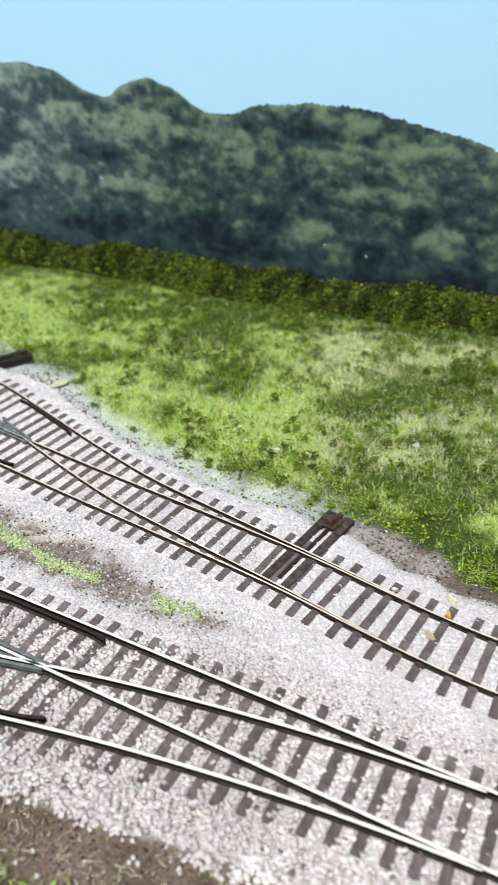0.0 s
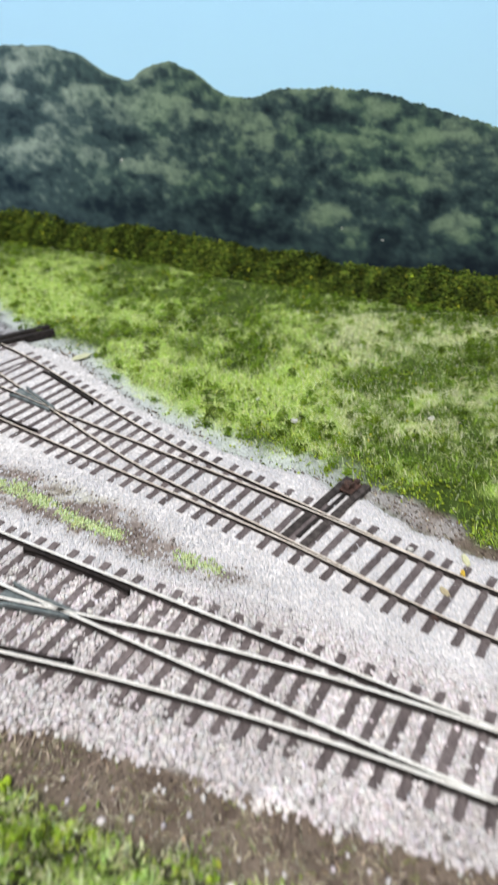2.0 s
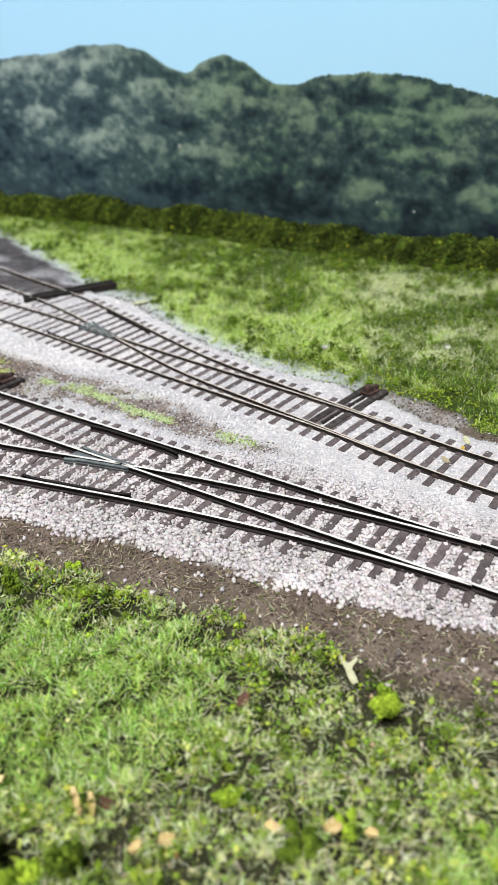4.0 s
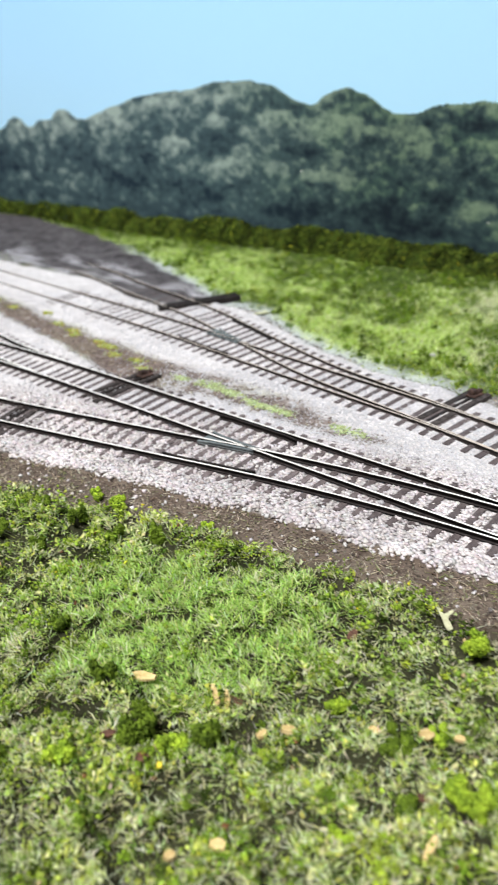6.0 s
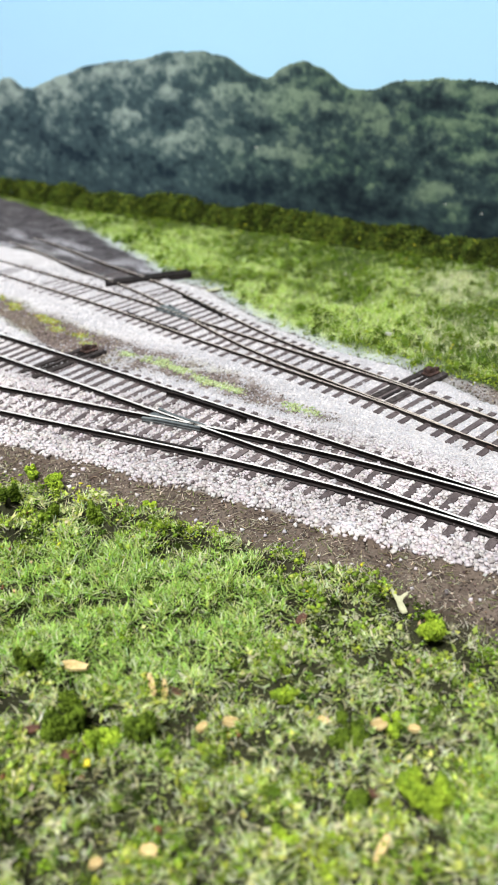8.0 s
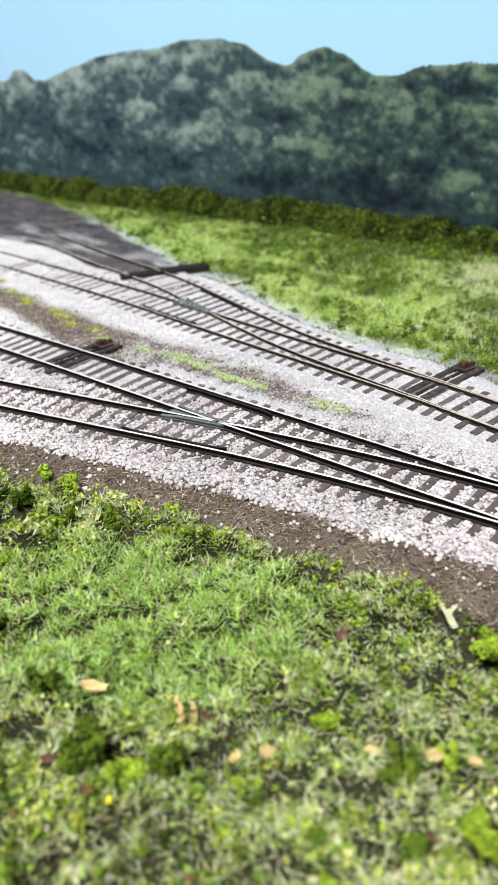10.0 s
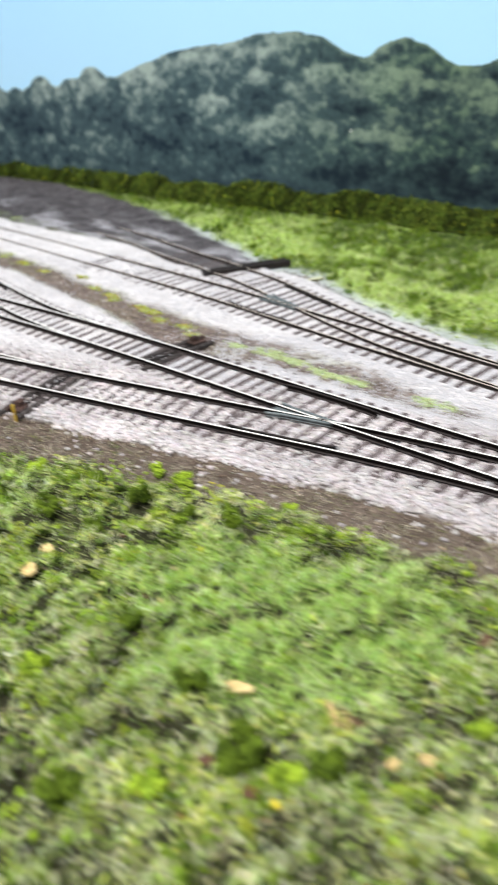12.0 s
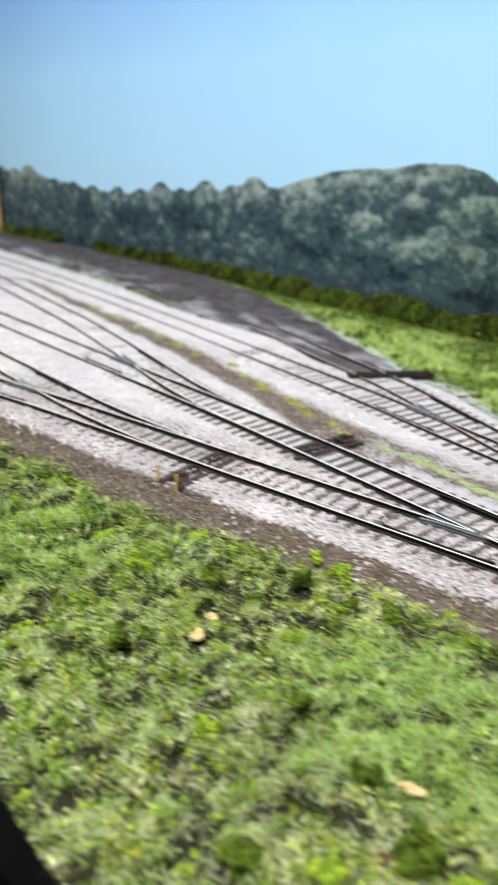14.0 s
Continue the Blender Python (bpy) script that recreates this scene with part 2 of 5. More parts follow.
def island(x, y):       # strip of bare earth between the two yards: 1 inside
    far_side = line(x, [-520, -405, -325, -256, -198, -147, -119, -94, -65, -42, -22, -7, 10], [456, 390, 349, 306, 268, 237, 221, 212, 197, 183, 167, 157, 148])
    near_side = line(x, [-520, -405, -311, -243, -187, -142, -120, -86, -55, -27, -11, 10], [453, 380, 324, 281, 240, 206, 192, 186, 170, 156, 151, 149])
    mid, half = (far_side + near_side) / 2, (far_side - near_side) / 2 + 1.5 * smooth(-x, 90, 130)
    wobble = 5 * (fbm(x, y, 18, 3) - 0.5)
    return np.clip((half - np.abs(y - mid) + 1.8 * wobble) / 6 + 0.5, 0, 1) * (x < 2) * np.maximum(0.15 + 0.70 * smooth(fbm(x, y, 5, 8, 3), 0.26, 0.52), 0.93 * smooth(-x, 85, 125))


def streak(x, y, seed):
    """Noise drawn out along the run of the tracks."""
    u, v = -0.87 * x + 0.5 * y, 0.5 * x + 0.87 * y
    return fbm(u / 3.2, v, 9, seed, 3)


def zones(x, y):
    """Weights of ballast, cinder and bare dirt; what is left is turf."""
    wob = 7 * (fbm(x, y, 14, 11) - 0.5)
    stone = smooth(y - stone_edge(x) + wob, -1.5, 1.5) * smooth(far_stone(x) - y + wob, -2, 2)
    isl = island(x, y)
    stone = stone * (1 - isl)
    cinder = smooth(y - far_stone(x) + 3.5 * wob + 22 * (streak(x, y, 16) - 0.5), -10, 12) * smooth(-114 - x - 0.5 * (330 - y), -8, 10) * smooth(far_grass(x) - y + 3 * wob, -8, 8)
    dirt = smooth(y - grass_edge(x) + 2.0 * wob, -7, 5) * (1 - smooth(y - stone_edge(x) + wob, -1.5, 1.5))
    dirt = np.maximum(dirt, isl)
    dirt = np.maximum(dirt, smooth(y - far_stone(x) + wob, -2, 2) * smooth(far_grass(x) - y + 1.6 * wob, -4, 5) * (1 - cinder))
    return stone, cinder, dirt


def lime_patch(x, y):
    """Where the far field is pale lime."""
    def spot(cx, cy, rx, ry):
        return np.exp(-((x - cx) / rx) ** 2 - ((y - cy) / ry) ** 2)
    bump = 0.34 * spot(0, 272, 42, 24) + 0.34 * spot(57, 318, 38, 19) + 0.28 * spot(55, 262, 22, 9) + 0.16 * spot(52, 240, 34, 10) - 0.16 * spot(56, 283, 34, 8)
    bump = bump - 0.12 * spot(10, 362, 34, 16) + 0.28 * np.exp(-((x + 120) / 90) ** 2 - ((y - 385 - 0.35 * (-120 - x)) / 17) ** 2)
    bump = bump + 0.26 * np.exp(-((y - far_grass(x) - 30) / 24) ** 2) * smooth(-25 - x, 0, 40) * smooth(x, -330, -250)
    return smooth(fbm(x, y, 26, 55, 4) + bump + 0.55 * (fbm(x, y, 7, 57, 3) - 0.5), 0.45, 0.78)


def creamy(x, y):
    """Where the far field's fibres are cream and not lime."""
    return smooth(x + 26 * (fbm(x, y, 20, 59, 2) - 0.5), 8, 40) * smooth(y, 215, 230) + 0.35


def edge_dust(x, y):
    """Pale ballast dust blown over the edge of the far field."""
    return smooth(far_grass(x) + 21 - y + 14 * (fbm(x, y, 9, 58, 3) - 0.5), 0, 19) * smooth(y, 180, 200) * smooth(48 - x, 0, 40) * smooth(x, -290, -200)


def heap(x, y):
    """Hummocks of turf on the front bank, 0 in the hollows and 1 on top."""
    return smooth(fbm(x + 3 * (vnoise(x, y, 5, 29) - 0.5), y, 7.0, 27, 3), 0.35, 0.60)


def height(x, y):
    stone, cinder, dirt = zones(x, y)
    rough = fbm(x, y, 9, 21, 3) - 0.5
    swell = fbm(x, y, 70, 5, 2) - 0.5
    turf = -4.2 - 0.7 * (y < stone_edge(x)) + 1.6 * rough + (4.8 * heap(x, y) + 0.8 * (fbm(x, y, 18, 23, 2) - 0.5)) * (y < stone_edge(x)) + 0.8 * (y >= stone_edge(x)) + 2.0 * swell * smooth(np.abs(y - stone_edge(x)), 20, 60)
    bed = -1.55 + 0.25 * rough + np.maximum(0.5 * smooth(-x, 150, 280), 0.34 * smooth(y - line(x, [-300, 0, 100], [235, 160, 116]), 0, 10) * smooth(45 - x, 0, 30))
    bare = -2.3 + 0.9 * rough
    return turf * (1 - stone - cinder * (1 - stone)) * (1 - dirt) + bare * dirt * (1 - stone) * (1 - cinder) + bed * stone + (-1.5 + 0.5 * rough) * cinder * (1 - stone)


# ---------- room ----------
def slab(name, lo, hi, material, label, category):
    bm = bmesh.new()
    bmesh.ops.create_cube(bm, size=1.0)
    for v in bm.verts:
        v.co = Vector([(lo[i] + hi[i]) / 2 + v.co[i] * (hi[i] - lo[i]) for i in range(3)])
    return tagged(part(name, bm, material), label, category, "", "structure")


slab("floor", (-2.4, -2.4, -1.15), (2.2, 2.2, -1.05), M_FLOOR, "dark carpet floor of the hobby room", "floor")
slab("ceiling", (-2.4, -2.4, 1.30), (2.2, 2.2, 1.40), M_ROOM, "white plaster ceiling of the hobby room", "ceiling")
slab("wall_north", (-2.4, 2.2, -1.05), (2.2, 2.3, 1.30), M_ROOM, "plain pale plaster wall behind the layout", "wall")
slab("wall_south", (-2.4, -2.5, -1.05), (2.2, -2.4, 1.30), M_ROOM, "plain pale plaster wall across the aisle", "wall")
slab("wall_east", (2.2, -2.4, -1.05), (2.3, 2.2, 1.30), M_ROOM, "plain pale plaster side wall", "wall")
slab("wall_west", (-2.5, -2.4, -1.05), (-2.4, 2.2, 1.30), M_ROOM, "plain pale plaster side wall", "wall")

# ---------- ground of the layout ----------
nx, ny = 420, 300
gx = np.linspace(X0, X1, nx)[:, None] * np.ones(ny)
gv = np.linspace(0, 1, ny)[None, :] ** 1.25
gy = near_edge(gx) + (back(gx) - near_edge(gx)) * gv
stone, cinder, dirt = zones(gx, gy)
stone = stone * smooth(gy - stone_edge(gx), 0.3, 2.8)
dirt = np.maximum(dirt, smooth(gy - grass_edge(gx), 0, 4) * (1 - smooth(gy - stone_edge(gx), 0.3, 2.8)))
soft_noise, patch = fbm(gx, gy, 6, 40), fbm(gx, gy, 60, 44)
c_turf = np.array([0.014, 0.015, 0.008]) + soft_noise[..., None] * np.array([0.036, 0.037, 0.018])
c_turf = np.where((gy > 190 - 0.4 * gx)[..., None], np.array([0.020, 0.036, 0.006]) + soft_noise[..., None] * np.array([0.06, 0.085, 0.017]), c_turf)
c_turf = c_turf + (1.1 * lime_patch(gx, gy) * (gy > 190))[..., None] * np.array([0.21, 0.28, 0.075])
c_dirt = np.array([0.108, 0.083, 0.066]) + (island(gx, gy))[..., None] * np.array([0.030, 0.014, 0.018]) + (soft_noise[..., None] - 0.4) * np.array([0.17, 0.145, 0.12])
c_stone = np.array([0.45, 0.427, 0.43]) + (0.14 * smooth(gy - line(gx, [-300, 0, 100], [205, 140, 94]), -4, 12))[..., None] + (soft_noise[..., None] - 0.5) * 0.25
c_cinder = np.array([0.066, 0.060, 0.064]) + (soft_noise[..., None] - 0.4) * 0.16
c_dirt = c_dirt + (0.16 * smooth(gy - far_stone(gx), -4, 2) * smooth(gx, 10, 40) * smooth(fbm(gx, gy, 9, 46, 2), 0.35, 0.6))[..., None] * np.array([0.95, 1.0, 1.06])
c_cinder = c_cinder + (0.28 * smooth(streak(gx, gy, 48), 0.46, 0.70) * smooth(far_stone(gx) + 70 - gy, 0, 60))[..., None] * np.array([0.98, 0.97, 1.03])
dusty = (0.85 * edge_dust(gx, gy) * smooth(gy - far_stone(gx), -5, 2))[..., None]
tone = c_turf * (1 - dirt[..., None]) + c_dirt * dirt[..., None]
tone = tone * (1 - dusty) + np.array([0.50, 0.53, 0.53]) * dusty
tone = tone * (1 - cinder[..., None]) + c_cinder * cinder[..., None]
tone = tone * (1 - stone[..., None]) + c_stone * stone[..., None]
idx = np.arange(nx * ny).reshape(nx, ny)
quads = np.stack([idx[:-1, :-1], idx[1:, :-1], idx[1:, 1:], idx[:-1, 1:]], -1).reshape(-1, 4)
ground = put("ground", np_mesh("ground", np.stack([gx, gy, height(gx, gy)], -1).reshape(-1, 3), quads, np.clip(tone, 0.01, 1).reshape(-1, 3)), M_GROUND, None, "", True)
tagged(ground, "scenic ground of earth, pale ballast bed and cinders", "ground", "", "structure")


def board(name, corners, z0, z1, material, parent=None, label=""):
    """An upright or flat plate with the given plan corners, in millimetres."""
    bm = bmesh.new()
    low = [bm.verts.new((x * MM, y * MM, z0 * MM)) for x, y in corners]
    high = [bm.verts.new((x * MM, y * MM, z1 * MM)) for x, y in corners]
    bm.faces.new(low[::-1])
    bm.faces.new(high)
    for i in range(len(corners)):
        j = (i + 1) % len(corners)
        bm.faces.new((low[i], low[j], high[j], high[i]))
    bmesh.ops.recalc_face_normals(bm, faces=bm.faces)
    return part(name, bm, material, parent, label)


base = tagged(board("baseboard", [(X0, near_edge(X0)), (X1, near_edge(X1)), (X1, back(X1) + 10), (X0, back(X0) + 10)], -28, -8, M_PLY),
              "plywood baseboard carrying the model railway", "baseboard", "", "structure")
tagged(board("fascia", [(X0, near_edge(X0) - 7), (X1, near_edge(X1) - 7), (X1, near_edge(X1) - 0.3), (X0, near_edge(X0) - 0.3)], -130, 0.6, M_FASCIA),
       "black painted fascia along the layout's front edge", "fascia", "", "structure")
for px, py in ((X0 + 60, near_edge(X0 + 60) + 60), (X1 - 60, near_edge(X1 - 60) + 60), (X0 + 60, back(X0 + 60) - 40), (X1 - 60, back(X1 - 60) - 40)):
    tagged(board("trestle_leg", [(px - 22, py - 22), (px + 22, py - 22), (px + 22, py + 22), (px - 22, py + 22)], -1050, -28, M_PLY),
           "plain softwood leg under the baseboard", "leg", "legs under the baseboard", "structure")

# ---------- backdrop: a flat board with a printed sky and a printed wooded hill ----------
DX, DY = -0.92764, 0.37349          # along the board, towards the far end
NX, NY = -0.37349, -0.92764         # out of the board, towards the aisle
BX, BY = -28.7, 437.7


def on_board(s, out=0.0):
    return BX + DX * s + NX * out, BY + DY * s + NY * out


backdrop = tagged(board("backdrop", [on_board(-290), on_board(960), on_board(960, -6), on_board(-290, -6)], -8, 292, M_SKY),
                  "flat backdrop board printed with a pale blue sky", "backdrop", "", "structure")

SKY_S = [-330, -230, -200, -168, -142, -106, -89, -60, -29, -13, 3, 20, 37, 52, 62, 75, 93, 119, 153, 173, 200, 219, 239, 262, 285, 303, 316, 330, 350, 372, 388, 401, 425, 447, 462, 476, 495, 513, 581, 630, 660, 683, 705, 719, 769, 800, 853, 960]
SKY_Z = [56, 58, 62, 71, 82, 89, 94, 96, 93, 88.5, 90, 101, 106, 102, 95, 97, 107, 112.5, 112, 107.5, 107, 105.5, 103, 97, 92, 86, 89, 95.5, 90, 80, 84, 89, 79, 74, 79, 84.5, 74, 72, 71, 71, 75, 77, 75, 78, 93, 82, 88, 86]


PALE_CROWNS = [(130, 103, 29, 10), (89, 82, 20, 11), (40, 78, 25, 13), (112, 47, 26, 12), (51, 46, 23, 10), (149, 20, 19, 8), (-13, 71, 23, 14), (-85, 71, 28, 6), (-80, 86, 14, 5), (-127, 73, 16, 4), (-63, 24, 24, 11), (-133, 29, 16, 10), (-102, 50, 17, 6),
               (197, 61, 24, 14), (102, 78, 22, 15), (210, 92, 35, 10), (132, 52, 29, 12), (269, 83, 29, 15), (328, 80, 21, 12), (397, 76, 24, 12), (477, 68, 25, 13), (773, 72, 61, 21)]
DARK_GAPS = [(154, 68, 23, 12), (7, 24, 22, 12), (-36, 37, 13, 9), (-95, 20, 11, 9), (-144, 9, 20, 12), (15, 69, 14, 6), (-61, 82, 18, 7), (72, 63, 16, 4), (95, 20, 26, 7), (-22, 16, 21, 8), (-117, 42, 11, 6), (265, 36, 34, 14), (165, 29, 34, 11),
             (310, 57, 22, 16), (233, 60, 15, 16), (433, 48, 36, 17), (633, 45, 23, 23), (537, 43, 38, 15)]


def wooded_print():
    """The printed trees: crowns laid over one another from the skyline down, hazier towards the far end."""
    ns, nz = 1300, 112
    s = np.linspace(-286, 956, ns)
    top = np.interp(s, SKY_S, SKY_Z)
    wide = np.convolve(np.pad(top, 22, mode="edge"), np.ones(45) / 45, "valid")
    top = top + (wide - 2.0 - top) * smooth(s, 285, 320)
    for c, tall, r in ((330, 96, 17), (365, 86, 13), (401, 89.5, 18), (440, 80, 13), (476, 85, 15), (515, 76, 15), (560, 75, 19), (610, 74, 16), (655, 76, 17), (700, 79, 17), (769, 93, 20), (810, 87, 16), (853, 89, 24)):
        top = np.maximum(top, tall - 0.85 * r * (1 - np.sqrt(np.clip(1 - ((s - c) / r) ** 2, 0, 1))) - 99 * (np.abs(s - c) > r))
    top = np.convolve(np.pad(top, 4, mode="edge"), np.ones(9) / 9, "valid")
    top = top + 4 * (fbm(s, s * 0, 15.0, 63, 2) - 0.5) * smooth(s, 270, 330) + 2.4 * (fbm(s, s * 0, 7.0, 61, 3) - 0.5) + 1.3 * (rng.random(ns) - 0.5) * smooth(-s, -60, 40)
    v = np.linspace(0, 1, nz) ** 0.85
    S = s[:, None] * np.ones(nz)
    Z = -7.0 + (top[:, None] + 7.0) * v[None, :]
    far = smooth(S, -10, 190)                                   # haze grows towards the far end
    U, W = S + 5 * (fbm(S, Z, 14, 66, 2) - 0.5), Z + 5 * (fbm(S, Z, 14, 68, 2) - 0.5)
    light = 0.30 + 0.35 * (fbm(S, Z, 34, 70) - 0.5)
    r0 = random.Random(12)
    crowns = []
    for level, share in enumerate((0.97, 0.80, 0.63, 0.47, 0.32, 0.18)):
        pos = -300.0 + r0.uniform(0, 20)
        while pos < 970:
            local = float(np.interp(pos, SKY_S, SKY_Z))
            r = r0.uniform(13, 27) * (0.72 if pos > 250 else 1.0) * (1.0 if level < 4 else 0.8)
            crowns.append((pos, local * share - r * 0.62 + r0.uniform(-5, 5), r, r * r0.uniform(0.7, 1.1), 0.16 * (r0.random() - 0.5), level))
            pos += r * r0.uniform(1.0, 1.8)
    crowns += [(cs, cz - 0.2 * rz, rs * 1.1, rz * 1.25, 0.17, 7 + k % 3) for k, (cs, cz, rs, rz) in enumerate(PALE_CROWNS)]
    for cs, cz, rs, rz, lift, level in crowns:
        i0, i1 = np.searchsorted(s, [cs - 1.7 * rs, cs + 1.7 * rs])
        if i1 - i0 < 3:
            continue
        ss, zz, uu, ww = S[i0:i1], Z[i0:i1], U[i0:i1], W[i0:i1]
        d = np.sqrt(((uu - cs) / rs) ** 2 + ((ww - cz) / rz) ** 2) + 0.7 * (fbm(ss, zz, 9, 80 + level, 4) - 0.5)
        inside = smooth(1.0 - d, -0.12, 0.34)
        up = np.clip((zz - cz) / rz * 0.75 + (ss - cs) / rs * 0.12, -1, 1)
        tuft = fbm(ss, zz * 1.3, 9, 95 + level, 4) - 0.5
        shade = 0.36 + lift * (1.3 if level > 6 and cs < 60 else 1.0) + 0.24 * up + 0.62 * tuft
        light[i0:i1] = light[i0:i1] * (1 - inside) + shade * inside
    for k, (cs, cz, rs, rz) in enumerate(DARK_GAPS):
        d = np.sqrt(((U - cs) / rs) ** 2 + ((W - cz) / rz) ** 2) + 0.9 * (fbm(S, Z, 8, 180 + k, 3) - 0.5)
        light = light * (1 - 0.52 * smooth(1.3 - d, 0.0, 1.0))
    r1 = random.Random(31)
    clumps = []
    for k in range(2600):
        cs = r1.uniform(-280, 950) if k % 3 == 0 else r1.uniform(-200, 420)
        clumps.append((r1.uniform(-0.02, 0.98) * float(np.interp(cs, SKY_S, SKY_Z)), cs, r1.uniform(3.0, 7.5), r1.uniform(0.55, 0.95), r1.uniform(-0.10, 0.12)))
    clumps.sort(reverse=True)
    broad = light.copy()
    for cz, cs, r, squash, lift in clumps:                      # leaf masses, each pale above and dark beneath
        i0, i1 = np.searchsorted(s, [cs - 1.4 * r, cs + 1.4 * r])
        if i1 - i0 < 3:
            continue
        mid_i = (i0 + i1) // 2
        j0, j1 = np.searchsorted(Z[min(mid_i, ns - 1)], [cz - 1.5 * r, cz + 1.5 * r])
        if j1 - j0 < 3:
            continue
        ss, zz = S[i0:i1, j0:j1], Z[i0:i1, j0:j1]
        d = np.sqrt(((ss - cs) / r) ** 2 + ((zz - cz) / (r * squash)) ** 2) + 0.8 * (fbm(ss, zz, 3.4, 230, 3) - 0.5)
        inside = smooth(1.0 - d, -0.05, 0.35) * 0.85
        up = np.clip((zz - cz) / (r * squash), -1, 1)
        shade = broad[i0:i1, j0:j1] * 0.92 + 0.025 + 0.75 * lift + 0.13 * up + 0.20 * (fbm(ss, zz, 2.2, 240, 2) - 0.5)
        light[i0:i1, j0:j1] = light[i0:i1, j0:j1] * (1 - inside) + shade * inside
    light = (light - 0.36) * (1.65 - 0.3 * far) + 0.30 + 0.05 * far
    sprays = fbm(S * 0.45, Z * 1.7, 6.0, 130, 3) - 0.5          # level sprays of foliage on the clearer trees
    light = light + 0.20 * sprays * (1 - far) + 0.34 * (fbm(S + 4 * (fbm(S, Z, 6, 133, 2) - 0.5), Z * 0.9, 4.6, 131, 3) - 0.5)
    twigs = np.abs(fbm(S * 1.6, Z * 0.5, 9, 135, 2) - 0.5)      # a few pale stems
    light = light + 0.14 * (twigs < 0.012) * (1 - far) * smooth(Z, 25, 40)
    light = light + 0.30 * (fbm(S, Z, 2.8, 140, 3) - 0.5) * (1 - 0.6 * far) + 0.05 * (rng.random(S.shape) - 0.5)
    light = light * (0.70 + 0.30 * smooth(Z, 4, 38)) + 0.01
    haze = smooth(Z / top[:, None], 0.50, 1.0) * (0.07 + 0.24 * far * smooth(-S, -420, -230) * smooth(fbm(S, Z, 60, 77, 2), 0.35, 0.65))
    light = np.clip(light + haze, 0, 1)
    rim = smooth(v[None, :] * np.ones_like(S), 0.965, 1.0)
    light = np.clip(light + 0.30 * rim * smooth(fbm(S, Z, 25, 150), 0.3, 0.6), 0, 1)
    near_dark, near_mid, near_pale = np.array(lin(14, 28, 38)), np.array(lin(49, 69, 71)), np.array(lin(110, 130, 110))
    far_dark, far_mid, far_pale = np.array(lin(22, 40, 54)), np.array(lin(68, 90, 95)), np.array(lin(153, 170, 164))
    f3 = far[..., None]
    dark, mid, pale = near_dark * (1 - f3) + far_dark * f3, near_mid * (1 - f3) + far_mid * f3, near_pale * (1 - f3) + far_pale * f3
    leafy = smooth(fbm(S, Z * 1.4, 26, 190, 2), 0.42, 0.66) * (1 - 0.85 * far)
    green = leafy[..., None] * np.array([0.004, 0.013, -0.001])
    L = light[..., None]
    col = np.where(L < 0.5, dark + (mid - dark) * L * 2, mid + (pale - mid) * (L - 0.5) * 2) + green * smooth(L, 0.25, 0.7)
    px, py = on_board(S, 0.35)
    ii = np.arange(ns * nz).reshape(ns, nz)
    q = np.stack([ii[:-1, :-1], ii[:-1, 1:], ii[1:, 1:], ii[1:, :-1]], -1).reshape(-1, 4)
    return np_mesh("printed_wood", np.stack([px, py, Z], -1).reshape(-1, 3), q, np.clip(col, 0.002, 1).reshape(-1, 3))


printed = put("printed_woodland", wooded_print(), M_PRINT, backdrop, "printed hill of hazy grey-green deciduous trees")


def fleck(s, z, size, seed):
    """A small white chip where the print is scuffed."""
    bm = bmesh.new()
    bmesh.ops.create_icosphere(bm, subdivisions=1, radius=1.0)
    r = random.Random(seed)
    x, y = on_board(s, 0.55)
    for v in bm.verts:
        k = size * r.uniform(0.7, 1.2)
        a, o, w = v.co.x * k, v.co.y * 0.25, v.co.z * k
        v.co = Vector(((x + DX * a + NX * o) * MM, (y + DY * a + NY * o) * MM, (z + w) * MM))
    part("scuff", bm, M_STONE, backdrop, "small white scuff on the print")


for k, (s_at, z_at, wide) in enumerate(((74.3, 50.4, 0.9), (-69.5, 23.5, 0.6), (-93.6, 19.5, 0.7), (-101.2, 3.9, 0.7))):
    fleck(s_at, z_at, wide, 40 + k)


